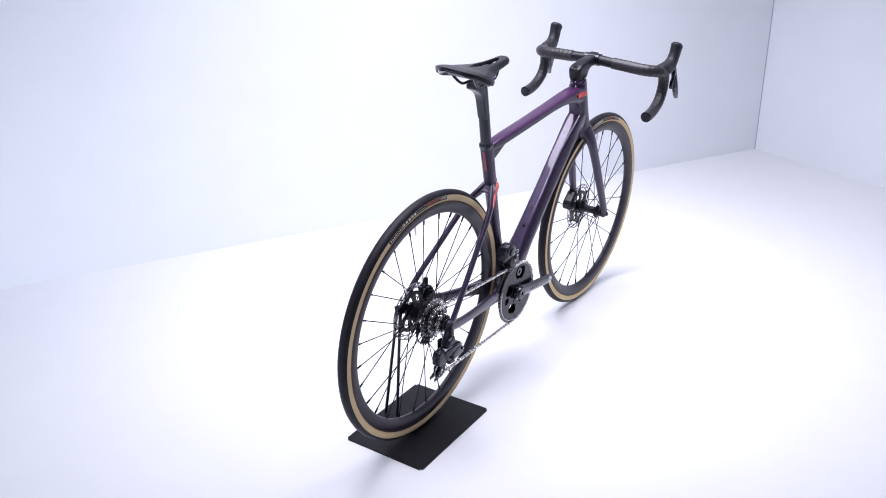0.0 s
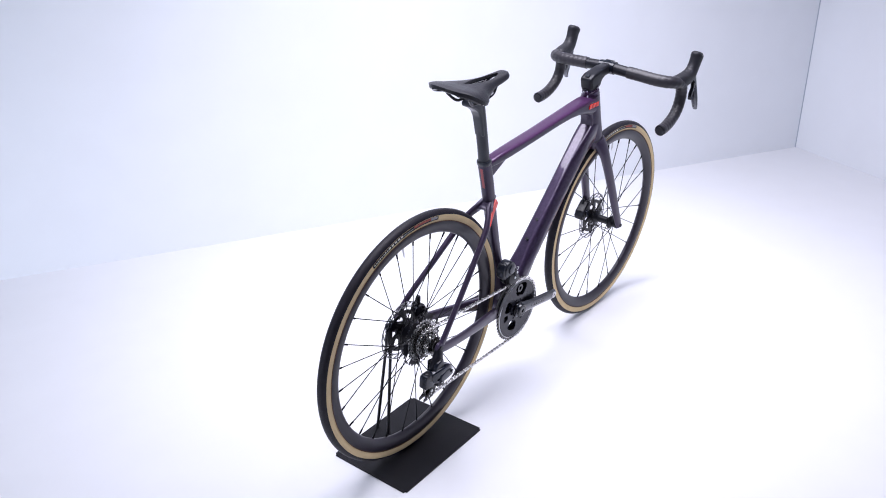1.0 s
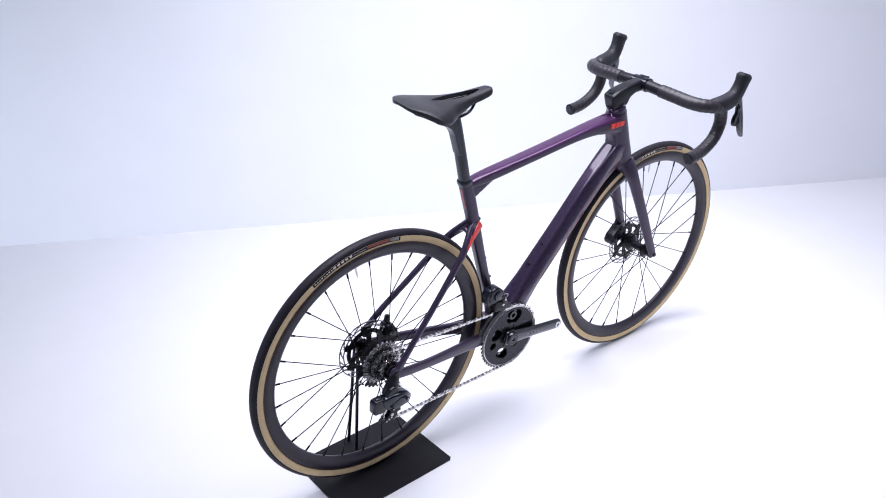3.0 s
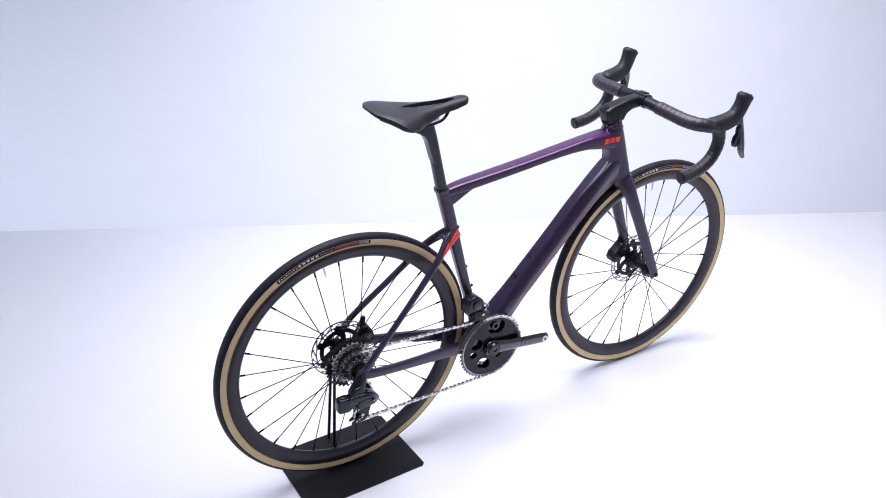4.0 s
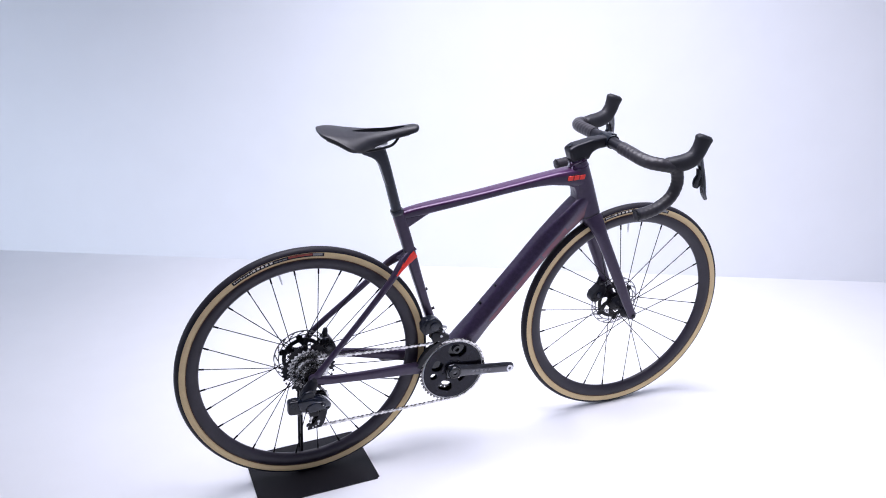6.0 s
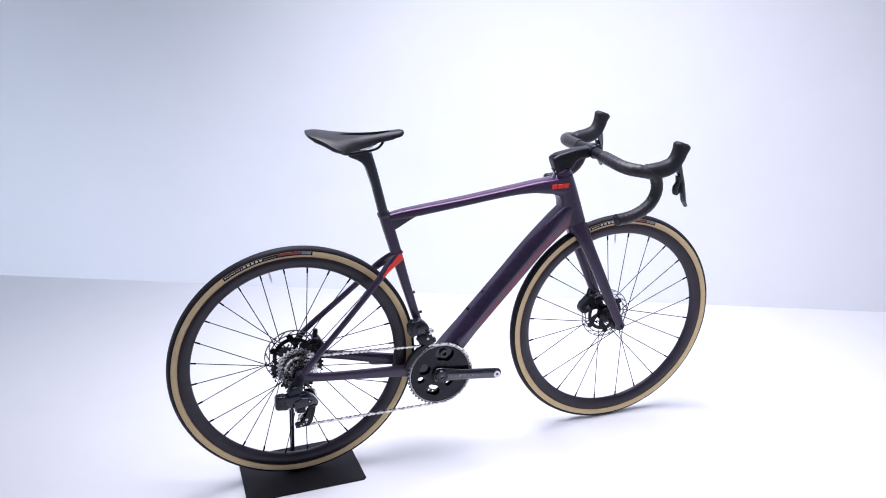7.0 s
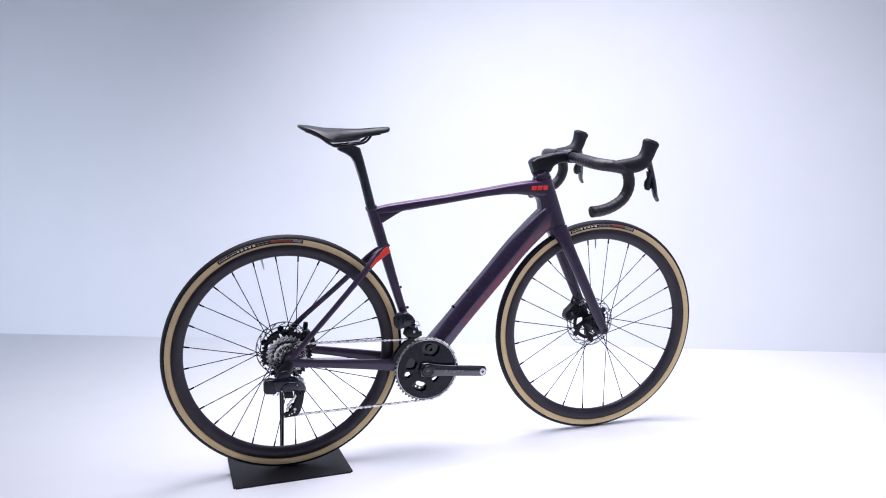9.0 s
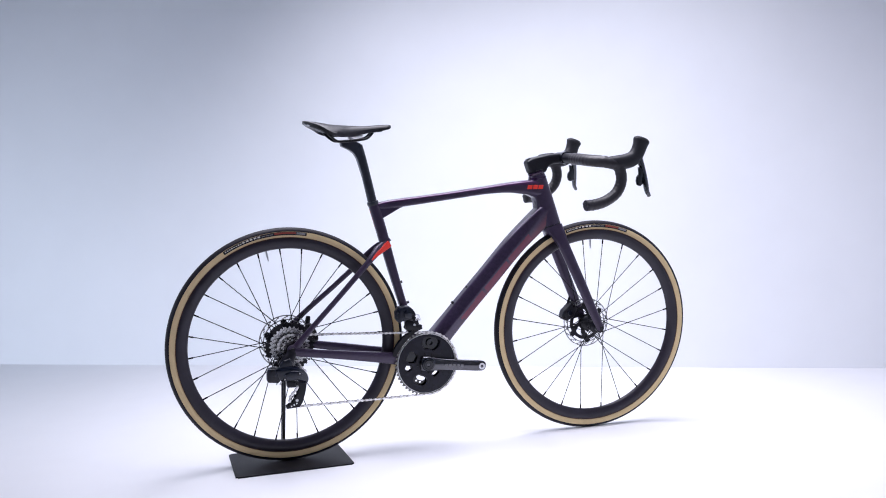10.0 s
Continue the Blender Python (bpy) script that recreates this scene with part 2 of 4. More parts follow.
def rod(a, b, r, seg=8, r2=None, bm=None):
    lat = (0, 1, 0) if abs((Vector(b) - Vector(a)).normalized().y) < 0.9 else (1, 0, 0)
    r2 = r if r2 is None else r2
    return tube([(*a, r, r), (*b, r2, r2)], 1, seg, lat, bm=bm)


# ---------------------------------------------------------------- studio
ALONG = Vector((0.8796, -0.4757, 0))
ACROSS = Vector((-0.4757, -0.8796, 0))
CORNER = Vector((3.264, 0.009, 0))
ROOM_L, ROOM_W, ROOM_H, THICK = 7.6, 6.4, 3.3, 0.12


def room_box(name, u0, u1, v0, v1, z0, z1, material, label, category):
    """A block of the room: u runs back along the long wall from the corner, v across the floor."""
    bm = bmesh.new()
    cs = [CORNER - ALONG * u + ACROSS * v for u, v in ((u0, v0), (u1, v0), (u1, v1), (u0, v1))]
    lo = [bm.verts.new((c.x, c.y, z0)) for c in cs]
    hi = [bm.verts.new((c.x, c.y, z1)) for c in cs]
    bm.faces.new(lo)
    bm.faces.new(hi)
    for k in range(4):
        bm.faces.new((lo[k], lo[(k + 1) % 4], hi[(k + 1) % 4], hi[k]))
    return tagged(part(name, bm, material), label, category, kind="structure")


room_box("floor", -THICK, ROOM_L + THICK, -THICK, ROOM_W + THICK, -0.1, 0.0, M_FLOOR, "seamless matt white studio floor", "floor")
room_box("wall_north", 0, ROOM_L, -THICK, 0.0, 0.0, ROOM_H, M_WALL, "plain white studio wall behind the bicycle", "wall")
room_box("wall_east", -THICK, 0.0, -THICK, ROOM_W + THICK, 0.0, ROOM_H, M_WALL, "plain white studio wall at the end", "wall")
# west and south walls stay out of view and act as bluish bounce surfaces
room_box("wall_west", ROOM_L, ROOM_L + THICK, -THICK, ROOM_W + THICK, 0.0, ROOM_H, M_BACKWALL, "unseen studio wall at the back end, pale blue to tint bounced light", "wall")
room_box("wall_south", 0, ROOM_L, ROOM_W, ROOM_W + THICK, 0.0, ROOM_H, M_BACKWALL, "unseen studio wall facing the bicycle, pale blue to tint bounced light", "wall")
# unseen lid of the room, coloured to shape the bounce
room_box("ceiling", -THICK, ROOM_L + THICK, -THICK, ROOM_W + THICK, ROOM_H, ROOM_H + 0.1, M_CEIL, "unseen studio ceiling, dark blue to dim and tint bounced light", "ceiling")


room_box("corner_joint_trim", 0.0, 0.003, 0.0, 0.004, 0.0, ROOM_H, M_GAP, "thin dark joint strip where two white walls meet", "trim")

# ---------------------------------------------------------------- display stand
stand = tagged(new("display_stand"), "black steel display stand with flat base plate and thin rods", "bicycle stand")
PLATE = 0.004


def plate_mesh():
    bm = bmesh.new()
    cs = [(-0.167, 0.129), (-0.168, -0.121), (0.163, -0.116), (0.161, 0.135)]
    lo = [bm.verts.new((x, y, 0.0)) for x, y in cs]
    hi = [bm.verts.new((x, y, PLATE)) for x, y in cs]
    bm.faces.new(lo)
    bm.faces.new(hi)
    for k in range(4):
        bm.faces.new((lo[k], lo[(k + 1) % 4], hi[(k + 1) % 4], hi[k]))
    ups = [e for e in bm.edges if abs(e.verts[0].co.z - e.verts[1].co.z) > 0.001]
    bmesh.ops.bevel(bm, geom=ups, offset=0.006, segments=4, affect="EDGES")
    return bm


part("base_plate", plate_mesh(), M_PLATE, stand)
part("rod", rod((-0.008, 0.118, PLATE), (-0.004, 0.064, 0.350), 0.0042, 12), M_BLACK, stand)
part("rod", rod((-0.011, 0.076, PLATE), (0.003, 0.061, 0.350), 0.0042, 12), M_BLACK, stand)
part("axle_hook", tube([(-0.012, 0.063, 0.352, .005, .005), (-0.010, 0.063, 0.338, .005, .005), (0, 0.063, 0.332, .005, .005), (0.010, 0.063, 0.338, .005, .005), (0.012, 0.063, 0.352, .005, .005)], 4, 10), M_BLACK, stand)

# ---------------------------------------------------------------- bicycle
AX_R = (0.0, 0.339 + PLATE)
AX_F = (0.981, 0.339)
BB = (0.402, 0.267)
LEAN = 3.76  # the bicycle leans towards its drive side
bike = tagged(new("road_bicycle"), "dark purple carbon road bicycle with tan-wall tyres, without pedals", "bicycle")
bike.matrix_world = pose(0, 0, 0, LEAN)


def wheel(name, cx, cz, count, phase, hand, text, valve_at, label, flange):
    """Tyre, rim, hub, spokes and valve of one wheel, under its rim."""
    rim_prof = [(0.3105, 0.0115), (0.3075, 0.0128), (0.300, 0.0132), (0.291, 0.0110), (0.284, 0.0075), (0.2795, 0.0036), (0.2784, 0.0)]
    rim_prof = rim_prof + [(r, -y) for r, y in rim_prof[-2::-1]] + [(0.306, -0.010), (0.303, 0.0), (0.306, 0.010)]
    top = part(name, lathe(rim_prof, cx, cz, 160), M_RIM, bike, label)
    # tread: the outer half of the section, then the two cotton sidewalls
    tread = [(0.3255 + 0.0137 * math.cos(radians(a)), 0.0140 * math.sin(radians(a))) for a in range(-78, 79, 12)]
    inner = [(r - 0.0018, y * 0.86) for r, y in tread[::-1]]
    part("tyre_tread", lathe(tread + inner, cx, cz, 160), M_TREAD, top, "black slick rubber tread")
    for s in (1, -1):
        wall = [(0.3290, 0.01345 * s), (0.3255, 0.0140 * s), (0.3215, 0.0138 * s), (0.3170, 0.0130 * s), (0.3128, 0.0119 * s), (0.3108, 0.0112 * s)]
        back = [(r, y - 0.0012 * s) for r, y in wall[::-1]]
        part("sidewall", lathe(wall + back, cx, cz, 160), M_TAN, top, "tan cotton tyre sidewall")
        lip = [(0.3120, 0.0121 * s), (0.3120, 0.0128 * s), (0.3102, 0.0130 * s), (0.3102, 0.0119 * s)]
        part("bead_edge", lathe(lip, cx, cz, 160), M_BROWN, top, "thin brown line along the tyre bead")
    # hub
    hub = lathe([(0.0105, -0.060), (0.0145, -0.058), (0.0145, -0.050), (0.0135, -0.048), (0.0135, flange - 0.0075), (0.0215, flange - 0.0035), (0.0235, flange + 0.0005), (0.0215, flange + 0.0035), (0.0125, flange + 0.0105), (0.0125, 0.016),
                 (0.0235, 0.022), (0.0255, 0.025), (0.0235, 0.028), (0.015, 0.034), (0.0115, 0.050)], cx, cz, 40)
    hub = part("hub", hub, M_BLACK, top, "black alloy hub")
    for k in range(count):
        a = radians(phase + 360 / count * k)
        side = 1 if k % 2 else -1
        lean = radians(72 if (k // 2) % 2 == hand else -72)
        fr, fy = 0.0255, 0.0265 if side > 0 else flange
        p0 = (cx + fr * math.cos(a + lean), fy, cz + fr * math.sin(a + lean))
        p1 = (cx + 0.2805 * math.cos(a), 0.001 * side, cz + 0.2805 * math.sin(a))
        v0, v1 = Vector(p0), Vector(p1)
        e = v1 + (v0 - v1).normalized() * 0.016
        bm = rod(p0, tuple(e), 0.00125, 6)
        bm = rod(tuple(e), p1, 0.0023, 8, bm=bm)
        part("spoke", bm, M_SPOKE, top)
    a = radians(valve_at)
    ca, sa = math.cos(a), math.sin(a)
    bm = rod((cx + 0.282 * ca, 0, cz + 0.282 * sa), (cx + 0.258 * ca, 0, cz + 0.258 * sa), 0.0026, 10)
    bm = rod((cx + 0.258 * ca, 0, cz + 0.258 * sa), (cx + 0.250 * ca, 0, cz + 0.250 * sa), 0.0016, 8, bm=bm)
    part("valve", bm, M_SILVER, top, "thin metal tyre valve")
    # pale print on the shoulder of the tyre, worn away to plain bars
    back = (min(r[0] for r in text) - 0.8, max(r[1] for r in text) + 0.8, 0.3180, 0.3292, M_TREAD)
    for a0, a1, r0, r1, m in [back] + text:
        def section(r):
            return 0.0142 if r < 0.3265 else 0.0142 - (r - 0.3265) * 0.42
        d = 0.0002 if m is M_TREAD else 0.0006
        strip = [(r0, -section(r0) - d), (0.5 * (r0 + r1), -section(0.5 * (r0 + r1)) - d - 0.0002), (r1, -section(r1) - d),
                 (r1, -section(r1) + 0.001), (r0, -section(r0) + 0.001)]
        part("label_bar", lathe(strip, cx, cz, max(2, int((a1 - a0) * 1.2)), a0, a1), m, top)
    return top


def tyre_text(a, b, c, d, e, f):
    """Small bars from a to b, five bold bars to c, a thin rule to d, a red field to e, a grey field to f (degrees, falling)."""
    rows = []
    n = 8
    for k in range(n):
        w = (a - b) / n
        rows.append((a - w * (k + 0.56), a - w * k, 0.3216, 0.3240 if k % 3 else 0.3250, M_LABEL))
    for k in range(5):
        w = (b - c) / 5
        rows.append((b - w * (k + 0.62), b - w * k, 0.3214, 0.3258, M_LABEL))
    for k in range(3):
        w = (c - d) / 3
        rows.append((c - w * (k + 0.85), c - w * k, 0.3215, 0.3238, M_GREYLBL))
    rows.append((e, d - 0.4, 0.3215, 0.3262, M_REDLBL))
    rows.append((f, e - 0.3, 0.3205, 0.3265, M_GREYLBL))
    return rows


rear = wheel("rear_wheel", *AX_R, 28, 4.0, 0, tyre_text(122.0, 112.5, 102.6, 96.6, 85.4, 80.8), 101.9, "dark carbon rear wheel with tan-wall tyre", -0.0140)
front = wheel("front_wheel", *AX_F, 24, 7.8, 1, tyre_text(107.9, 102.7, 92.0, 84.2, 75.4, 70.3), 92.3, "dark carbon front wheel with tan-wall tyre", -0.0305)


def rotor(wheel_ob, cx, cz, y, r):
    """A brake disc: two thin steel rings tied by slanted bridges, on a black spider."""
    n = 144
    radii = [r - 0.0155, r - 0.0125, r - 0.0095, r - 0.0065, r - 0.0030, r]

    def solid(i, k):
        if i in (0, 4):
            return True
        return (k + 2 * i) % 8 in (0, 1)
    ring = polar_plate(cx, cz, y, 0.0018, radii, n, solid, rim=lambda k: r - (0.0011 if k % 24 in (0, 1, 2) else 0))
    ring = part("brake_disc", ring, M_ROTOR, wheel_ob, "perforated steel brake disc")
    m = 240
    rad2 = [0.016 + 0.00215 * k for k in range(24)]

    def arm(i, k):
        rm = 0.5 * (rad2[i] + rad2[i + 1])
        a = k * 360 / m
        near = abs((a - 900 * (rm - 0.016) + 30) % 60 - 30)
        if rm < 0.027 or 0.0465 < rm < 0.0565:
            return True
        if rm > 0.0565:
            tab = abs((a - 36 + 30) % 60 - 30)
            return tab < 9 - 250 * (rm - 0.0565)
        return near < 13
    part("disc_spider", polar_plate(cx, cz, y, 0.0034, rad2, m, arm), M_BLACK, wheel_ob, "black alloy disc spider with cut-outs")
    for k in range(6):
        a = radians(60 * k + 36)
        part("rivet", disc(cx + 0.0645 * math.cos(a), cz + 0.0645 * math.sin(a), y - 0.003, y + 0.003, 0.0038, 12, 0.0006), M_BLACK, wheel_ob)
    part("lock_ring", polar_plate(cx, cz, y + 0.004, 0.006, [0.012, 0.020], 48, lambda i, k: True, rim=lambda k: 0.0215 if k % 4 < 2 else 0.0198), M_BLACK, wheel_ob)


rotor(rear, *AX_R, 0.043, 0.080)
rotor(front, *AX_F, 0.043, 0.080)

# ---- frame
DT_A, DT_B = Vector((0.738, 0, 0.648)), Vector((0.512, 0, 0.399))
DT_UP = Vector((-0.742, 0, 0.67))


def down_tube_mesh(steps, seg):
    bm = tube([(0.812, 0, 0.712, 0.026, 0.030, 3), (0.783, 0, 0.683, 0.0265, 0.0325, 5.5), (0.704, 0, 0.609, 0.0260, 0.0325, 8), (0.622, 0, 0.5185, 0.0260, 0.0320, 8),
                         (0.535, 0, 0.424, 0.0280, 0.0315, 7.5), (0.458, 0, 0.338, 0.0325, 0.0310, 5.5), (0.412, 0, 0.285, 0.036, 0.030, 3.2)],
              steps, seg)
    for v in bm.verts:  # six-sided: widest at half height
        along = (v.co - DT_A).dot(DT_B - DT_A) / (DT_B - DT_A).length_squared
        height = (v.co - DT_A.lerp(DT_B, along)).dot(DT_UP)
        fade = max(0.0, min(1.0, (along + 0.30) / 0.35)) * max(0.0, min(1.0, (1.40 - along) / 0.35))
        v.co.y *= 1.0 + fade * (0.08 - 0.42 * min(1.0, abs(height) / 0.032) ** 1.3)
    bmesh.ops.recalc_face_normals(bm, faces=bm.faces[:])
    return bm


frame_main = tube([(0.780, 0, 0.826, 0.0235, 0.0240), (0.786, 0, 0.806, 0.0245, 0.0265), (0.797, 0, 0.768, 0.0250, 0.0300), (0.810, 0, 0.725, 0.0255, 0.0320),
                   (0.820, 0, 0.692, 0.0275, 0.0330), (0.829, 0, 0.667, 0.0285, 0.0320)], 5, 28, power=2.5)
frame_ob = part("frame", frame_main, M_PLUM, bike, "plum-black carbon frame with head tube")
part("bottom_bracket_shell", tube([(BB[0], -0.036, BB[1], .031, .033), (BB[0], 0.043, BB[1], .031, .033)], 2, 28, (1, 0, 0), 2.4, round_end=True), M_PLUM, frame_ob)
part("down_tube", down_tube_mesh(5, 72), M_DTUBE, frame_ob, "glossy dark purple down tube")
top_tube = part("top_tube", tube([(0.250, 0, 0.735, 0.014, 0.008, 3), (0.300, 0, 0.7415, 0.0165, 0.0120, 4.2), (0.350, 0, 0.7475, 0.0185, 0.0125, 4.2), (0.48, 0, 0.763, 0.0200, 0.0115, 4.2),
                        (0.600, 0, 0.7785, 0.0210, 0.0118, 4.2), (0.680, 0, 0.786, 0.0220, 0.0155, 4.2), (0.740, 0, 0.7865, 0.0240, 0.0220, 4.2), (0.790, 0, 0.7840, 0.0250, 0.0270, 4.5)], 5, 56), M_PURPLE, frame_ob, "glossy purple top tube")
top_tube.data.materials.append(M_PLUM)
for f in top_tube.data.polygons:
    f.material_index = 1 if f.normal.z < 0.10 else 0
def seat_tube_mesh(steps, seg):
    bm = tube([(0.2545, 0, 0.747, 0.0165, 0.0150, 3), (0.272, 0, 0.690, 0.0160, 0.0155, 3), (0.2900, 0, 0.625, 0.0155, 0.0150, 3), (0.3165, 0, 0.530, 0.0150, 0.0128, 3.4),
                         (0.3465, 0, 0.430, 0.0160, 0.0115, 3.4), (0.3755, 0, 0.345, 0.020, 0.0160, 3), (0.398, 0, 0.275, 0.026, 0.020, 3)], steps, seg)
    bmesh.ops.recalc_face_normals(bm, faces=bm.faces[:])
    return bm


part("seat_tube", seat_tube_mesh(5, 28), M_PLUM, frame_ob, "satin plum-black seat tube")
part("seat_gusset", slab([(0.262, 0.741), (0.355, 0.748), (0.352, 0.7375), (0.332, 0.7290), (0.287, 0.704), (0.278, 0.700)], -0.0125, 0.0125, 0.004, 3), M_PLUM, frame_ob)
part("head_gusset", slab([(0.700, 0.770), (0.745, 0.7645), (0.768, 0.755), (0.775, 0.738), (0.778, 0.700), (0.800, 0.69), (0.812, 0.72), (0.80, 0.78)], -0.020, 0.020, 0.006, 3), M_PLUM, frame_ob)
for s in (-1, 1):
    rise = 0.022 if s > 0 else 0.0
    out = 0.0 if s > 0 else 0.009  # the drive side spreads further for the sprockets
    part("seatstay", tube([(0.296, 0.006 * s, 0.628, 0.007, 0.014), (0.270, 0.016 * s, 0.613, 0.0075, 0.0130), (0.245, 0.031 * s, 0.592, 0.0075, 0.0105), (0.220, 0.041 * s, 0.567, 0.0075, 0.0085),
                             (0.140, (0.053 + out * 0.4) * s, 0.485 + rise * 0.45, 0.0070, 0.0075), (0.042, (0.066 + out * 0.85) * s, 0.387 + rise, 0.0065, 0.0080), (0.008, (0.069 + out) * s, 0.350 + rise * 0.6, 0.006, 0.0105)], 5, 16, power=2.6), M_PLUM, frame_ob)
    part("chainstay", tube([(0.405, 0.022 * s, 0.272, 0.010, 0.022), (0.340, 0.0305 * s, 0.281, 0.0085, 0.0200), (0.270, 0.042 * s, 0.2935, 0.009, 0.0165), (0.130, (0.062 + out * 0.5) * s, 0.318, 0.008, 0.0125),
                              (0.040, (0.069 + out * 0.85) * s, 0.332, 0.007, 0.0120), (0.000, (0.070 + out) * s, 0.341, 0.006, 0.0130)], 5, 16, power=3), M_PLUM, frame_ob)
    drop = disc(AX_R[0], AX_R[1], (0.064 + out) * s, (0.074 + out) * s, 0.0150, 28, 0.002)
    part("dropout", drop, M_PLUM, frame_ob)
part("stay_yoke", tube([(0.301, 0, 0.642, 0.0125, 0.010), (0.287, 0, 0.630, 0.0185, 0.0075), (0.273, 0, 0.6185, 0.0260, 0.0060), (0.264, 0, 0.6110, 0.0300, 0.0050)], 4, 20, power=3), M_PLUM, frame_ob)
part("stay_bridge", tube([(0.262, -0.028, 0.604, .008, .006), (0.270, 0, 0.614, .011, .007), (0.262, 0.028, 0.604, .008, .006)], 4, 12, (1, 0, 0)), M_PLUM, frame_ob)
part("red_flash", tube([(0.2995, -0.0150, 0.6265, 0.0048, 0.0098, 5), (0.287, -0.0192, 0.6185, 0.0050, 0.0100, 4), (0.268, -0.0268, 0.6055, 0.0048, 0.0075, 3), (0.238, -0.0418, 0.5830, 0.0034, 0.0022, 3)], 4, 12), M_RED, frame_ob, "bright red painted flash on the stay")
part("axle_end", disc(AX_R[0], AX_R[1], -0.0825, -0.0860, 0.0070, 20, 0.001), M_BLACK, frame_ob)
part("seat_clamp_collar", tube([(0.2528, 0, 0.7515, 0.0168, 0.0152, 3), (0.2532, 0, 0.7500, 0.0176, 0.0162, 3), (0.2556, 0, 0.7420, 0.0178, 0.0163, 3), (0.2560, 0, 0.7405, 0.0170, 0.0155, 3)], 1, 28), M_CARBON, frame_ob, "black seat clamp collar")
for x, z in ((0.5470, 0.4840), (0.5010, 0.4380)):
    up = Vector((-0.715, 0, 0.70))
    c = Vector((x, 0, z)) - up * 0.006
    part("bottle_bolt", rod(tuple(c), tuple(c + up * 0.0095), 0.0044, 12), M_BLACK, frame_ob, "black bottle cage bolt")
for x, z in ((0.3265, 0.5065), (0.3475, 0.4440)):
    part("bottle_bolt", rod((x, 0, z), (x + 0.0145, 0, z + 0.0038), 0.0040, 12), M_BLACK, frame_ob, "black bottle cage bolt")
# large dark red print on the down tube and the red badge on the head tube, as plain bars


def painted_bar(t0, t1, low, high, side):
    """A patch of the down tube's skin between two lengths and two heights, lifted off by the paint's thickness."""
    src, bm = down_tube_mesh(14, 72), bmesh.new()
    for f in src.faces:
        c = f.calc_center_median()
        t = (c - DT_A).dot(DT_B - DT_A) / (DT_B - DT_A).length_squared
        h = (c - DT_A.lerp(DT_B, t)).dot(DT_UP)
        if c.y * side > 0.008 and t0 < t - h * 0.6 < t1 and low < h < high:
            bm.faces.new([bm.verts.new(v.co + f.normal * 0.0005) for v in f.verts])
    src.free()
    bmesh.ops.remove_doubles(bm, verts=bm.verts[:], dist=0.0004)
    return bm


for side in (-1, 1):
    for t0, t1 in ((0.02, 0.32), (0.345, 0.66), (0.685, 1.00)):
        part("painted_bar", painted_bar(t0, t1, -0.0270, -0.0060, side), M_DKRED, frame_ob, "dark red painted bar on the down tube")
for k in range(3):
    x0 = 0.738 + k * 0.0185
    part("badge_bar", slab([(x0, 0.7815), (x0 + 0.0150, 0.7815), (x0 + 0.0172, 0.7940), (x0 + 0.0022, 0.7940)], -0.0245, -0.0272, 0.0003, 1), M_RED, frame_ob, "red painted bar on the head tube")


def seat_badge(z0, z1):
    """A strip of the seat tube's back, lifted off by the paint's thickness."""
    src, bm = seat_tube_mesh(12, 64), bmesh.new()
    for f in src.faces:
        c = f.calc_center_median()
        if f.normal.x < -0.5 and z0 < c.z < z1 and -0.0036 < c.y < 0.0036:
            bm.faces.new([bm.verts.new(v.co + f.normal * 0.0005) for v in f.verts])
    src.free()
    bmesh.ops.remove_doubles(bm, verts=bm.verts[:], dist=0.0004)
    return bm


for z0, z1 in ((0.672, 0.690), (0.692, 0.710), (0.712, 0.730)):
    part("badge_bar", seat_badge(z0, z1), M_SEATRED, frame_ob, "dark red painted bar on the seat tube")

# ---- seatpost and saddle
post = part("seatpost", tube([(0.2130, 0, 0.914, 0.0140, 0.0115, 2.6), (0.2250, 0, 0.868, 0.0138, 0.0125, 2.6), (0.2550, 0, 0.742, 0.0140, 0.0130, 2.6)], 4, 24), M_CARBON, bike, "matt black carbon seatpost")
part("clamp_cradle", slab([(0.160, 0.922), (0.161, 0.911), (0.184, 0.9005), (0.198, 0.8905), (0.2070, 0.876), (0.2155, 0.850), (0.2240, 0.822), (0.2370, 0.822), (0.2215, 0.890), (0.2195, 0.918), (0.205, 0.925), (0.175, 0.926)], -0.0135, 0.0135, 0.004, 3), M_CARBON, post)
part("clamp_bolt", rod((0.190, -0.010, 0.940), (0.206, -0.010, 0.900), 0.003, 8, bm=rod((0.190, 0.010, 0.940), (0.206, 0.010, 0.900), 0.003, 8)), M_SILVER, post)
for s in (-1, 1):
    part("rail_clamp", rod((0.186, 0.022 * s - 0.011, 0.9365), (0.218, 0.022 * s - 0.011, 0.9405), 0.0046, 12), M_SILVER, post, "bright steel rail clamp")
part("post_slot", slab([(0.2075, 0.884), (0.2105, 0.884), (0.2190, 0.850), (0.2162, 0.850)], -0.0045, 0.0045, 0.0008, 1), M_BLACK, post, "dark slot in the back of the post")


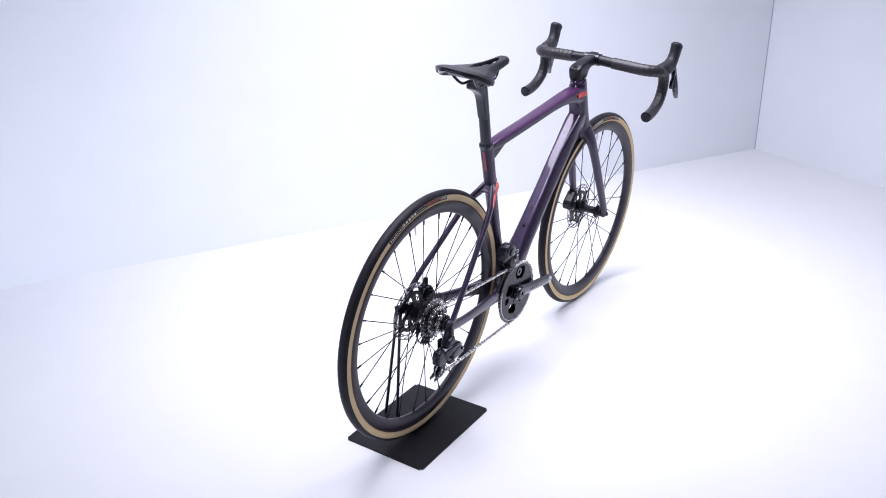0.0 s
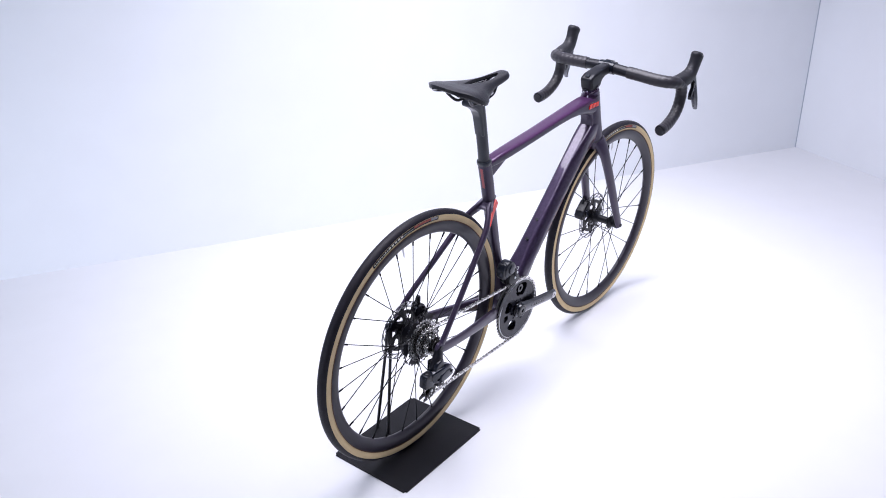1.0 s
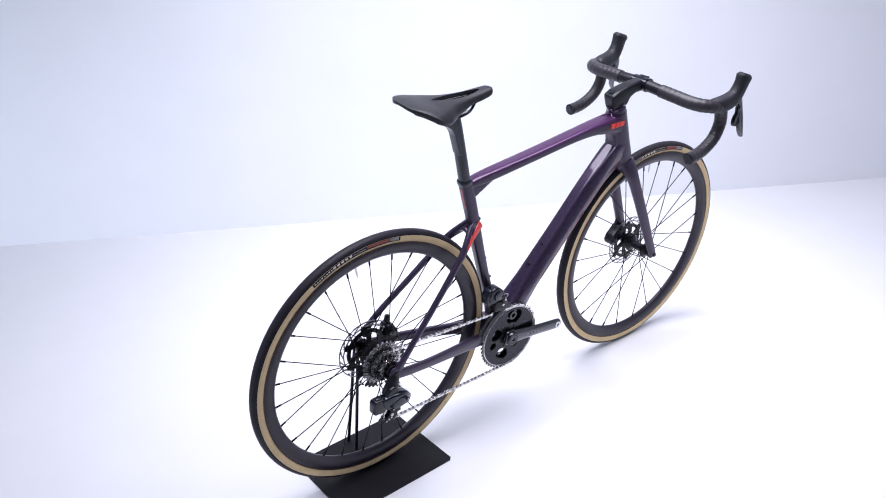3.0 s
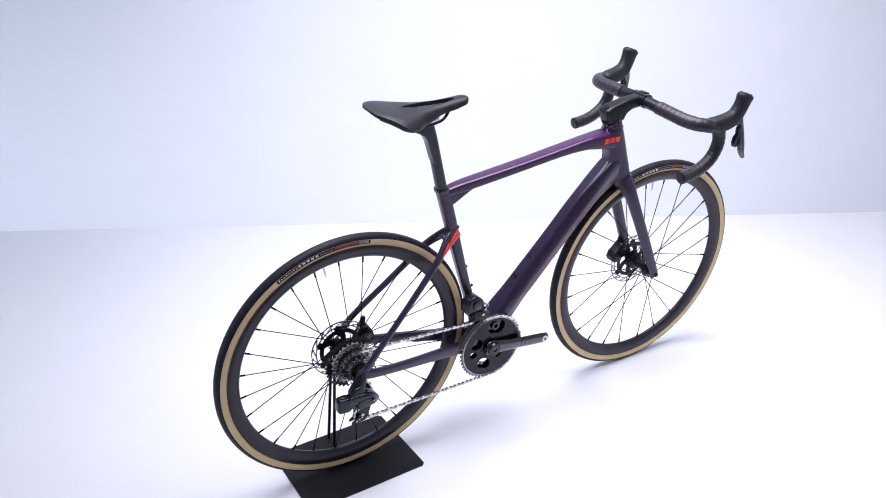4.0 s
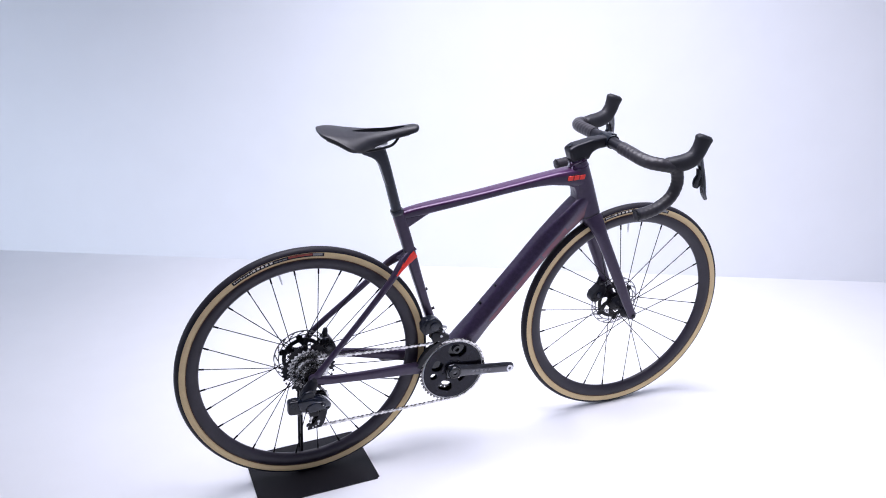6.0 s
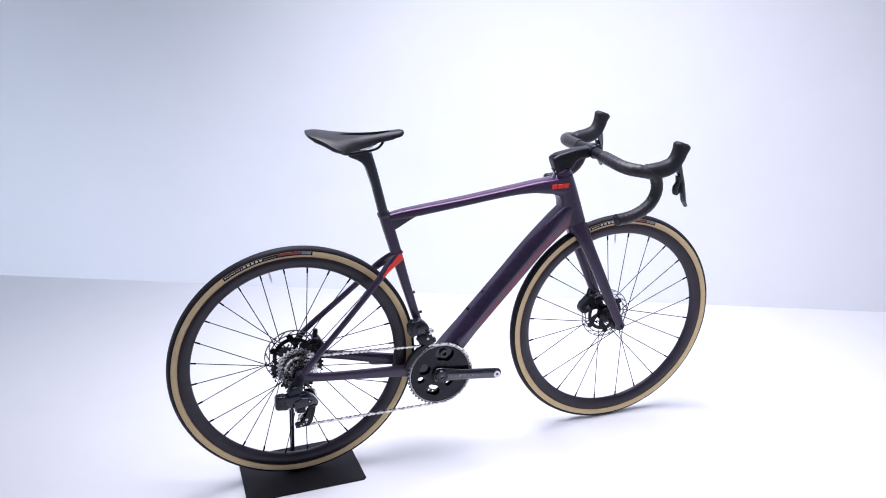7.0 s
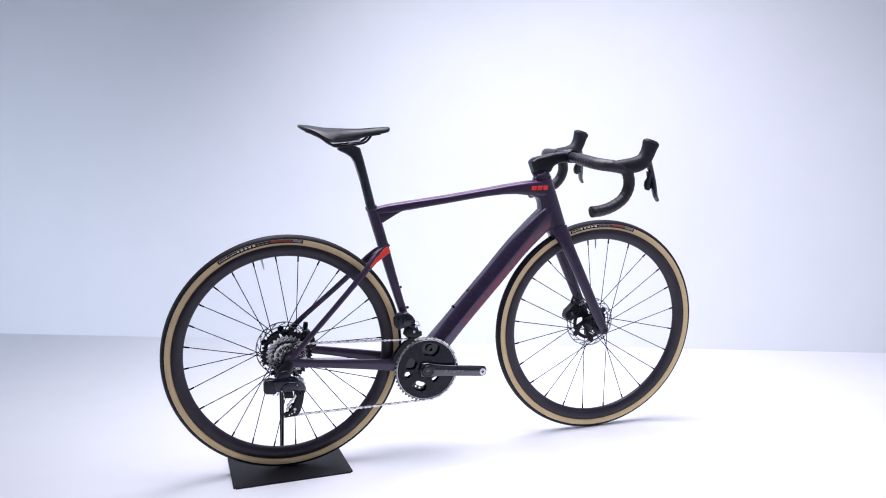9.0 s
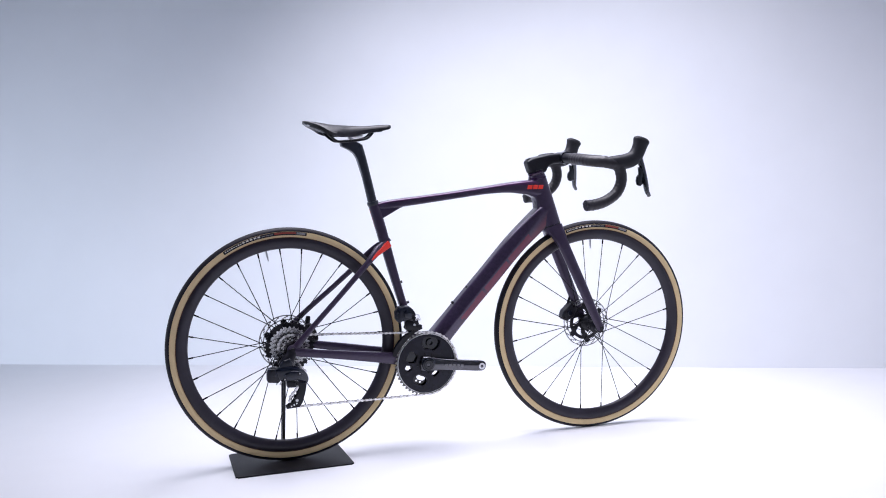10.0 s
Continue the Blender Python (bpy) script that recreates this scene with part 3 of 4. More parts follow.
def saddle_mesh(drop, inset, x_end, skirt=0.0):
    keys = [  # x, half width, crown height, edge height, thickness
        (0.0560, 0.014, 0.9780, 0.9775, 0.0060), (0.0595, 0.031, 0.9780, 0.9765, 0.0075), (0.0700, 0.0460, 0.9775, 0.9735, 0.0085), (0.0840, 0.0600, 0.9765, 0.9690, 0.0090), (0.0980, 0.0710, 0.9745, 0.9620, 0.0090),
        (0.1120, 0.0785, 0.9725, 0.9535, 0.0085), (0.1280, 0.0785, 0.9700, 0.9465, 0.0070), (0.1500, 0.0680, 0.9685, 0.9435, 0.0070), (0.1750, 0.0500, 0.9675, 0.9435, 0.0070), (0.2000, 0.0375, 0.9670, 0.9465, 0.0070),
        (0.2350, 0.0265, 0.9670, 0.9540, 0.0070), (0.2750, 0.0220, 0.9695, 0.9580, 0.0060), (0.3000, 0.0185, 0.9710, 0.9615, 0.0045), (0.3095, 0.0095, 0.9695, 0.9645, 0.0030)]
    st = [r for r in smooth_path(keys, 5) if r[0] <= x_end]
    if skirt:  # the shell hangs lower under the tail, set in from the rim
        st = [r for r in st if r[0] > 0.066]
        st = [(x, w, zc, ze, th, 0.0025 + skirt * max(0.0, min(1.0, (0.150 - x) / 0.045))) for x, w, zc, ze, th in st]
    else:
        st = [(x, w, zc, ze, th, th) for x, w, zc, ze, th in st]
    nu = 13
    bm = bmesh.new()
    top, bot = [], []
    slots = []
    for x, w, zc, ze, th, deep in st:
        half = 0.0135 * max(0.0, 1 - ((x - 0.208) / 0.071) ** 2) ** 0.8
        slots.append(half > 0.0004)
        h = max(half, 0.0008) / (w * inset)
        us = [-1 + (1 - h) * k / nu for k in range(nu + 1)]
        us = us + [-u for u in us[::-1]]
        a, b = [], []
        for u in us:
            z = zc + (ze - zc) * (0.30 * u * u + 0.70 * abs(u) ** 6) - drop * th
            y = w * inset * u
            a.append(bm.verts.new((x, y, z)))
            b.append(bm.verts.new((x, y * (0.965 - skirt * 12), z - deep)))
        top.append(a)
        bot.append(b)
    n, m = len(st) - 1, 2 * nu + 1
    ok = [[not (k == nu and slots[i] and slots[i + 1]) for k in range(m)] for i in range(n)]
    for i in range(n):
        for k in range(m):
            if not ok[i][k]:
                continue
            bm.faces.new((top[i][k], top[i + 1][k], top[i + 1][k + 1], top[i][k + 1]))
            bm.faces.new((bot[i][k], bot[i + 1][k], bot[i + 1][k + 1], bot[i][k + 1]))
            for di, dk, a, b in ((-1, 0, (i, k), (i, k + 1)), (1, 0, (i + 1, k), (i + 1, k + 1)), (0, -1, (i, k), (i + 1, k)), (0, 1, (i, k + 1), (i + 1, k + 1))):
                ii, kk = i + di, k + dk
                if not (0 <= ii < n and 0 <= kk < m and ok[ii][kk]):
                    bm.faces.new((top[a[0]][a[1]], top[b[0]][b[1]], bot[b[0]][b[1]], bot[a[0]][a[1]]))
    return bm


saddle = part("saddle", saddle_mesh(0.0, 1.0, 0.31), M_SADDLE, bike, "black padded saddle with a long central slot", sharp=50)
for s in (-1, 1):
    part("saddle_rail", tube([(0.110, 0.034 * s, 0.955, .0035, .0035), (0.128, 0.030 * s, 0.937, .0035, .0035), (0.145, 0.024 * s, 0.9240, .0035, .0035), (0.163, 0.022 * s, 0.9215, .0035, .0035), (0.215, 0.022 * s, 0.9265, .0035, .0035),
                                (0.242, 0.018 * s, 0.9345, .0035, .0035), (0.262, 0.012 * s, 0.9600, .0035, .0035)], 5, 10), M_BLACK, saddle, "black saddle rail")
part("saddle_shell", saddle_mesh(0.94, 0.900, 0.285, 0.0015), M_GLOSSBLK, saddle, "shiny black shell under the padding", sharp=50)

part("rail_mount", slab([(0.084, 0.968), (0.092, 0.957), (0.106, 0.9485), (0.135, 0.9425), (0.152, 0.9465), (0.156, 0.960)], -0.038, 0.038, 0.0075, 3), M_SADDLE, saddle, "black moulded tail of the shell holding the rails")

# the saddle sits a touch off centre and does not lean as far as the bicycle
saddle.matrix_basis = Matrix.Translation((0.197, -0.009, 0.963)) @ Matrix.Rotation(radians(2.2), 4, "X") @ Matrix.Translation((-0.20, 0, -0.96))

# ---- fork
fork = part("fork", tube([(0.829, 0, 0.668, 0.0290, 0.0300), (0.834, 0, 0.655, 0.031, 0.029), (0.839, 0, 0.640, 0.030, 0.022)], 4, 24, power=2.6), M_PLUM, bike, "satin plum-black carbon fork")
for s in (-1, 1):
    part("fork_blade", tube([(0.836, 0.016 * s, 0.660, 0.017, 0.027), (0.846, 0.031 * s, 0.634, 0.0130, 0.0225), (0.862, 0.040 * s, 0.597, 0.0105, 0.0180), (0.918, 0.050 * s, 0.475, 0.0095, 0.0160),
                               (0.959, 0.056 * s, 0.385, 0.0085, 0.0140), (0.977, 0.059 * s, 0.346, 0.0075, 0.0125), (0.982, 0.060 * s, 0.333, 0.006, 0.0095)], 5, 18, power=2.6), M_PLUM, fork)
part("axle_end", disc(AX_F[0], AX_F[1], -0.066, -0.0695, 0.0065, 20, 0.001), M_BLACK, fork)
part("headset_seam", tube([(0.8283, 0, 0.6700, 0.0290, 0.0322), (0.8293, 0, 0.6665, 0.0290, 0.0322)], 1, 28, power=2.5), M_BLACK, fork)

# ---- stem and handlebar
stem_bm = slab([(0.753, 0.830), (0.740, 0.866), (0.760, 0.8775), (0.815, 0.8885), (0.878, 0.8935), (0.886, 0.872), (0.862, 0.8605), (0.834, 0.859), (0.815, 0.850), (0.807, 0.832)],
                           -0.0195, 0.0195, 0.0125, 5)
for v in stem_bm.verts:  # narrower towards the bar
    v.co.y *= 1.0 - 0.26 * max(0.0, min(1.0, (v.co.x - 0.770) / 0.085))
stem = part("stem", stem_bm, M_STEM, bike, "chunky matt black carbon stem")
part("top_cap", slab([(0.7455, 0.8705), (0.7570, 0.8765), (0.7560, 0.8785), (0.7445, 0.8725)], -0.0065, 0.0065, 0.0006, 1), M_GLOSSBLK, stem, "small shiny black cap on the stem")
part("bar_clamp", tube([(0.872, -0.024, 0.8775, .0195, .0185), (0.872, 0.024, 0.8775, .0195, .0185)], 2, 28, (1, 0, 0), 2.4), M_GLOSSBLK, stem, "glossy black bar clamp")
part("head_spacer", tube([(0.7760, 0, 0.837, 0.0200, 0.0235, 2.2), (0.7775, 0, 0.831, 0.0222, 0.0262, 2.2), (0.7788, 0, 0.826, 0.0206, 0.0245, 2.2), (0.7820, 0, 0.813, 0.0246, 0.0285, 3)], 2, 28), M_HEADSET, stem, "glossy purple cover under the stem")
part("spacer_seam", tube([(0.7752, 0, 0.8385, 0.0218, 0.0272), (0.7757, 0, 0.8365, 0.0218, 0.0272)], 1, 28, power=2.4), M_BLACK, stem, "thin dark ring under the stem")
part("bar_clip", slab([(0.866, 0.8955), (0.878, 0.8985), (0.890, 0.8955), (0.8915, 0.890), (0.866, 0.8915)], -0.011, 0.011, 0.0015, 2), M_GLOSSBLK, stem)
part("bar_clip", slab([(0.866, 0.8600), (0.880, 0.8575), (0.894, 0.8610), (0.894, 0.8650), (0.866, 0.8640)], -0.011, 0.011, 0.0015, 2), M_GLOSSBLK, stem)
bar = part("handlebar", tube([(0.872, -0.090, 0.8745, .0150, .0150), (0.872, -0.02, 0.8775, .0160, .0160), (0.872, 0.02, 0.8775, .0160, .0160), (0.872, 0.090, 0.8745, .0150, .0150)], 4, 24, (1, 0, 0)), M_STEM, bike, "matt black carbon drop handlebar")


def wrap(run, an):
    f = (run / 0.0150 + an / (2 * math.pi)) % 1.0
    return 1.0 + 0.042 * (1 - abs(2 * f - 1)) ** 0.8


def bar_side(s):
    """One taped half of the bar with its hood, brake lever and shift paddle."""
    path = [(0.8725, 0.068, 0.8755, .0172, .0172), (0.8735, 0.110, 0.8740, .0172, .0172), (0.8765, 0.152, 0.8715, .0172, .0172), (0.888, 0.183, 0.8695, .0172, .0172), (0.912, 0.200, 0.8665, .0170, .0170),
            (0.946, 0.2055, 0.8560, .0165, .0165), (0.9590, 0.2065, 0.828, .0160, .0160), (0.9565, 0.207, 0.799, .0160, .0160), (0.939, 0.208, 0.772, .0160, .0160), (0.906, 0.2085, 0.752, .0160, .0160),
            (0.872, 0.209, 0.7425, .0160, .0160), (0.843, 0.209, 0.7400, .0158, .0158)]
    st = [(x, y * s, z, a, b) for x, y, z, a, b in path]
    tape = part("bar_tape", tube(st, 26, 24, (0.3, 0.3, 1.0), ripple=wrap), M_TAPE, bar, "black wrapped bar tape", sharp=25)
    part("end_plug", tube([(0.8455, 0.209 * s, 0.7402, .0163, .0163), (0.8415, 0.209 * s, 0.7398, .0163, .0163), (0.8400, 0.209 * s, 0.7396, .0148, .0148), (0.8392, 0.209 * s, 0.7396, .0120, .0120), (0.8402, 0.209 * s, 0.7397, .0105, .0105)], 1, 24, (0, 1, 0)), M_HOOD, bar, "dull black bar end plug")
    part("hood", tube([(0.926, 0.1985 * s, 0.8660, 0.0185, 0.0175), (0.948, 0.203 * s, 0.8665, 0.0195, 0.0205), (0.975, 0.205 * s, 0.8690, 0.0190, 0.0225), (0.999, 0.207 * s, 0.8790, 0.0175, 0.0225),
                        (1.0125, 0.208 * s, 0.8985, 0.0162, 0.0218), (1.0190, 0.209 * s, 0.9170, 0.0162, 0.0228), (1.0228, 0.209 * s, 0.9290, 0.0172, 0.0256), (1.0245, 0.209 * s, 0.9340, 0.0160, 0.0246)], 6, 24, (0, 1, 0), 2.4, round_end=True), M_HOOD, bar, "black rubber brake hood")
    blade = tube([(1.0180, 0.209 * s, 0.876, .0075, .0105), (1.0265, 0.212 * s, 0.850, .0085, .0075), (1.0310, 0.217 * s, 0.825, .0090, .0068), (1.0335, 0.222 * s, 0.800, .0095, .0066), (1.0365, 0.2255 * s, 0.780, .0085, .0055), (1.0440, 0.2265 * s, 0.766, .0065, .0045)],
                 5, 14, (0, 1, 0), 2.8, round_end=True)
    part("brake_lever", blade, M_LEVER, bar, "glossy black brake lever")
    part("shift_paddle", slab([(1.010, 0.852), (1.026, 0.846), (1.029, 0.806), (1.018, 0.795), (1.008, 0.798), (1.0045, 0.810), (1.006, 0.822), (1.013, 0.832)], 0.2105 * s, 0.2215 * s, 0.003, 2), M_GLOSSBLK, bar, "black shift paddle")


bar_side(-1)
bar_side(1)
# the steered parts: a slight turn to the right round the head tube, and the bar a little lower on the drive side
STEER = Matrix.Translation((0.829, 0, 0.667)) @ Matrix.Rotation(radians(-1.37), 4, Vector((-0.285, 0, 0.958))) @ Matrix.Translation((-0.829, 0, -0.667))
for ob in (front, fork):
    ob.matrix_basis = STEER
DIP = Matrix.Translation((0.78, 0, 0.80)) @ Matrix.Rotation(radians(1.0), 4, "X") @ Matrix.Translation((-0.78, 0, -0.80))
DIP = DIP @ Matrix.Translation((0.90, -0.098, 0.87)) @ Matrix.Rotation(radians(0.7), 4, "Z") @ Matrix.Translation((-0.90, 0.10, -0.87))
bar.matrix_basis = DIP

# ---- drivetrain
CR_Y = -0.0470


def chainring(r, y, thick, holes, inner):
    n = 240
    radii = [inner] + [0.024 + 0.0026 * k for k in range(int((r - 0.026) / 0.0026))] + [r]

    def solid(i, k):
        a = (k + 0.5) * 360 / n
        rm = 0.5 * (radii[i] + radii[i + 1])
        for c, half, r0, r1 in holes:
            d = abs((a - c + 180) % 360 - 180)
            if r0 < rm < r1 and d < half * (1 - 0.45 * abs((rm - 0.5 * (r0 + r1)) / (0.5 * (r1 - r0))) ** 3):
                return False
        return True
    return polar_plate(BB[0], BB[1], y, thick, radii, n, solid)


THROUGH = ((191, 8, 0.049, 0.066), (250, 17, 0.0425, 0.0545), (240, 3.5, 0.0585, 0.0640), (252, 3.5, 0.0585, 0.0640), (311, 13, 0.037, 0.047), (105, 5, 0.066, 0.076), (50, 6, 0.041, 0.049))
HOLES = ((78, 25, 0.041, 0.081), (157, 19, 0.034, 0.066), (246, 23, 0.038, 0.068), (311, 16, 0.034, 0.050), (191, 10, 0.047, 0.067))
crank = part("crankset", chainring(0.0897, CR_Y, 0.0050, HOLES, 0.012), M_RING, bike, "dark grey alloy crankset")
part("spider", chainring(0.0840, CR_Y + 0.0095, 0.0040, THROUGH, 0.012), M_GLOSSBLK, crank, "black spider behind the chainring")
part("spider_boss", lathe([(0.006, CR_Y + 0.008), (0.0125, CR_Y + 0.008), (0.0125, CR_Y + 0.001), (0.006, CR_Y + 0.001)], BB[0] + 0.0135, BB[1] + 0.0600, 24), M_GLOSSBLK, crank)
part("chainring_teeth", polar_plate(BB[0], BB[1], CR_Y + 0.0006, 0.0036, [0.0885, 0.0910, 0.0965], 48 * 4, lambda i, k: True, rim=lambda k: 0.0978 if k % 4 in (1, 2) else 0.0922), M_SPROCKDK, crank, "dark steel toothed edge of the large chainring")
part("ring_bevel", lathe([(0.0884, CR_Y - 0.0026), (0.0890, CR_Y - 0.0034), (0.0903, CR_Y - 0.0022), (0.0903, CR_Y - 0.0010), (0.0884, CR_Y - 0.0010)], *BB, 120), M_TEETH, crank, "bright turned edge of the chainring")
part("inner_chainring", polar_plate(BB[0], BB[1], CR_Y + 0.0125, 0.0018, [0.066, 0.070, 0.0745], 35 * 4, lambda i, k: True, rim=lambda k: 0.0755 if k % 4 in (1, 2) else 0.0712), M_GREYMET, crank)
for k in range(8):
    a = radians(45 * k + 12)
    part("ring_bolt", disc(BB[0] + 0.0300 * math.cos(a), BB[1] + 0.0300 * math.sin(a), CR_Y - 0.002, CR_Y - 0.0045, 0.0028, 12, 0.0006), M_GREYMET, crank)
PED = (0.5695, 0.2505)
cv = (Vector((PED[0], 0, PED[1])) - Vector((BB[0], 0, BB[1])))
cl, cd = cv.length, cv.normalized()


def crank_arm(side):
    """An arm that tapers from the axle to the pedal eye, on the given side."""
    y0, y1 = (-0.056, -0.066) if side < 0 else (0.056, 0.064)
    f = 1 if side < 0 else -1
    rows = []
    for t, w, h in ((-0.125, 0.0060, 0.014), (-0.100, 0.0085, 0.0205), (-0.02, 0.0100, 0.0225), (0.10, 0.0095, 0.0205), (0.3, 0.0085, 0.0175), (0.6, 0.0080, 0.0165), (0.9, 0.0078, 0.0165), (1.03, 0.0072, 0.0150), (1.075, 0.0062, 0.0100)):
        p = Vector((BB[0], 0, BB[1])) + cv * (t * f)
        rows.append((p.x, y0 + (y1 - y0) * max(0, t), p.z, w, h, 1.75))
    return tube(rows, 4, 32, (0, 1, 0))


arm = part("crank_arm", crank_arm(-1), M_CRANK, crank, "dark grey crank arm")
part("crank_arm", crank_arm(1), M_CRANK, crank, "dark grey crank arm")
part("pedal_eye", polar_plate(PED[0], PED[1], -0.0722, 0.0035, [0.0045, 0.0068, 0.0098], 28, lambda i, k: True), M_SILVER, crank, "bright steel pedal thread")
part("pedal_hole", disc(PED[0], PED[1], -0.0712, -0.0731, 0.0047, 20), M_BLACK, crank)
part("crank_boss", lathe([(0.0110, -0.0600), (0.0205, -0.0560), (0.0195, -0.0655), (0.0175, -0.0685), (0.0140, -0.0690), (0.0132, -0.0675), (0.0110, -0.0670)], *BB, 48), M_GLOSSBLK, crank, "rounded black boss of the crank arm")
part("crank_bolt", polar_plate(BB[0], BB[1], -0.0672, 0.0030, [0.0060, 0.0085, 0.0128], 36, lambda i, k: True), M_GLOSSBLK, crank, "shiny black crank bolt")
part("bolt_socket", disc(BB[0], BB[1], -0.0640, -0.0655, 0.0062, 6), M_BLACK, crank)
part("bearing_preload_ring", disc(BB[0], BB[1], -0.045, -0.057, 0.0235, 32, 0.002), M_GREYMET, crank)
for k in range(5):
    c = Vector((BB[0], 0, BB[1])) + cv * (0.30 + 0.075 * k)
    up = Vector((-cd.z, 0, cd.x))
    p = [c - up * 0.0031, c + cd * 0.0080 - up * 0.0031, c + cd * 0.0092 + up * 0.0031, c + cd * 0.0012 + up * 0.0031]
    part("print_bar", slab([(v.x, v.z) for v in p], -0.0660 - 0.0007 * k, -0.0684 - 0.0007 * k, 0.0002, 1), M_GREYLBL, crank)

# cassette: twelve toothed rings
TEETH = (35, 28, 24, 21, 19, 17, 16, 15, 14, 13, 12, 11)
cassette = part("cassette", disc(*AX_R, -0.016, -0.0645, 0.0165, 32), M_GREYMET, bike, "twelve-speed steel sprocket cassette")
for i, n in enumerate(TEETH):
    r = 0.0127 * n / (2 * math.pi) + 0.0016
    y = -0.0200 - 0.0039 * i
    inner = 0.0165
    rr = [inner, inner + (r - inner) * 0.30, inner + (r - inner) * 0.62, r - 0.0045, r]

    def open_web(ii, k, n=n):
        if n < 35:
            return True
        if ii in (1, 2):
            return (k + 2 * ii) % (n * 4 // 6) < n * 4 // 6 * 0.55
        return True
    part("sprocket", polar_plate(*AX_R, y, 0.0017, rr, n * 4, open_web, rim=lambda k, r=r: r if k % 4 in (1, 2) else r - 0.0052, turn=1.7 * i), (M_BLACK, M_SPROCKET, M_SPROCKDK)[0 if i == 0 else 1 + (i % 4 == 3)], cassette)
part("lock_ring", polar_plate(*AX_R, -0.0665, 0.0036, [0.009, 0.0125, 0.0150], 48, lambda i, k: True, rim=lambda k: 0.0155 if k % 4 < 2 else 0.0145), M_SPROCKDK, cassette, "dark steel lock ring")

# chain
SPR = (AX_R[0], AX_R[1], 0.0370, -0.0395)
P_UP, P_LO = (0.0230, 0.2610, 0.0205), (0.0135, 0.1910, 0.0205)


def chain_path():
    """Points round the ring, along the lower run, through both pulleys, over the sprocket and back along the top run."""
    pts = []
    for a in np.linspace(95, -86, 44):
        pts.append((BB[0] + 0.0948 * math.cos(radians(a)), CR_Y - 0.0006, BB[1] + 0.0948 * math.sin(radians(a))))
    a0 = -82
    for t in np.linspace(0, 1, 26)[1:]:
        e = (P_LO[0] + P_LO[2] * math.cos(radians(a0)), -0.0415, P_LO[1] + P_LO[2] * math.sin(radians(a0)))
        s = pts[43]
        pts.append(tuple(s[j] + (e[j] - s[j]) * t for j in range(3)))
    for a in np.linspace(a0, -225, 12)[1:]:
        pts.append((P_LO[0] + P_LO[2] * math.cos(radians(a)), -0.0405, P_LO[1] + P_LO[2] * math.sin(radians(a))))
    for a in np.linspace(-60, 60, 9):
        pts.append((P_UP[0] + P_UP[2] * math.cos(radians(a)), -0.0400, P_UP[1] + P_UP[2] * math.sin(radians(a))))
    for a in np.linspace(290, 95, 16):
        pts.append((SPR[0] + SPR[2] * math.cos(radians(a)), SPR[3], SPR[1] + SPR[2] * math.sin(radians(a))))
    s, e = pts[-1], pts[0]
    for t in np.linspace(0, 1, 30)[1:-1]:
        pts.append(tuple(s[j] + (e[j] - s[j]) * t for j in range(3)))
    return [Vector(p) for p in pts]


def pin(bm, p, q, along, up):
    ring = [[bm.verts.new(c + along * (0.0021 * math.cos(t)) + up * (0.0021 * math.sin(t))) for t in np.linspace(0, 2 * math.pi, 7)[:-1]] for c in (p, q)]
    for h in range(6):
        bm.faces.new((ring[0][h], ring[0][(h + 1) % 6], ring[1][(h + 1) % 6], ring[1][h]))
    bm.faces.new(ring[0])
    bm.faces.new(ring[1])


def chain_mesh(kind):
    """The wide outer links (1) with their rollers, or the narrow inner links (0)."""
    raw = chain_path()
    raw.append(raw[0])
    run = [0.0]
    for a, b in zip(raw, raw[1:]):
        run.append(run[-1] + (b - a).length)
    count = int(run[-1] / 0.0127) // 2 * 2
    pitch = run[-1] / count
    nodes, j = [], 0
    for k in range(count):
        d = k * pitch
        while run[j + 1] < d:
            j += 1
        nodes.append(raw[j].lerp(raw[j + 1], (d - run[j]) / max(1e-9, run[j + 1] - run[j])))
    bm = bmesh.new()
    for k in range(kind, count, 2):
        a, b = nodes[k], nodes[(k + 1) % count]
        along = (b - a).normalized()
        out = Vector((0, 1, 0))
        out = (out - along * out.dot(along)).normalized()
        up = along.cross(out)
        wide = 0.0026 if k % 2 else 0.0018
        for s in (1, -1):
            faces = []
            for off in (wide, wide + 0.0009):
                ring = []
                for u, v in ((-0.0026, -0.0026), (0.0000, -0.0036), (0.0032, -0.0026), (pitch / 2, -0.0016), (pitch - 0.0032, -0.0026), (pitch, -0.0036), (pitch + 0.0026, -0.0026),
                             (pitch + 0.0026, 0.0026), (pitch, 0.0036), (pitch - 0.0032, 0.0026), (pitch / 2, 0.0016), (0.0032, 0.0026), (0.0, 0.0036), (-0.0026, 0.0026)):
                    ring.append(bm.verts.new(a + along * u + up * v + out * (off * s)))
                faces.append(ring)
            bm.faces.new(faces[0])
            bm.faces.new(faces[1])
            m = len(faces[0])
            for q in range(m):
                bm.faces.new((faces[0][q], faces[0][(q + 1) % m], faces[1][(q + 1) % m], faces[1][q]))
        for c in (a, b) if kind else ():
            p, q = c - out * 0.0040, c + out * 0.0040
            pin(bm, p, q, along, up)
    return bm


chain = part("chain", chain_mesh(1), M_CHAIN, bike, "bright nickel-plated chain")
part("inner_link", chain_mesh(0), M_CHAINDK, chain, "darker steel inner links")

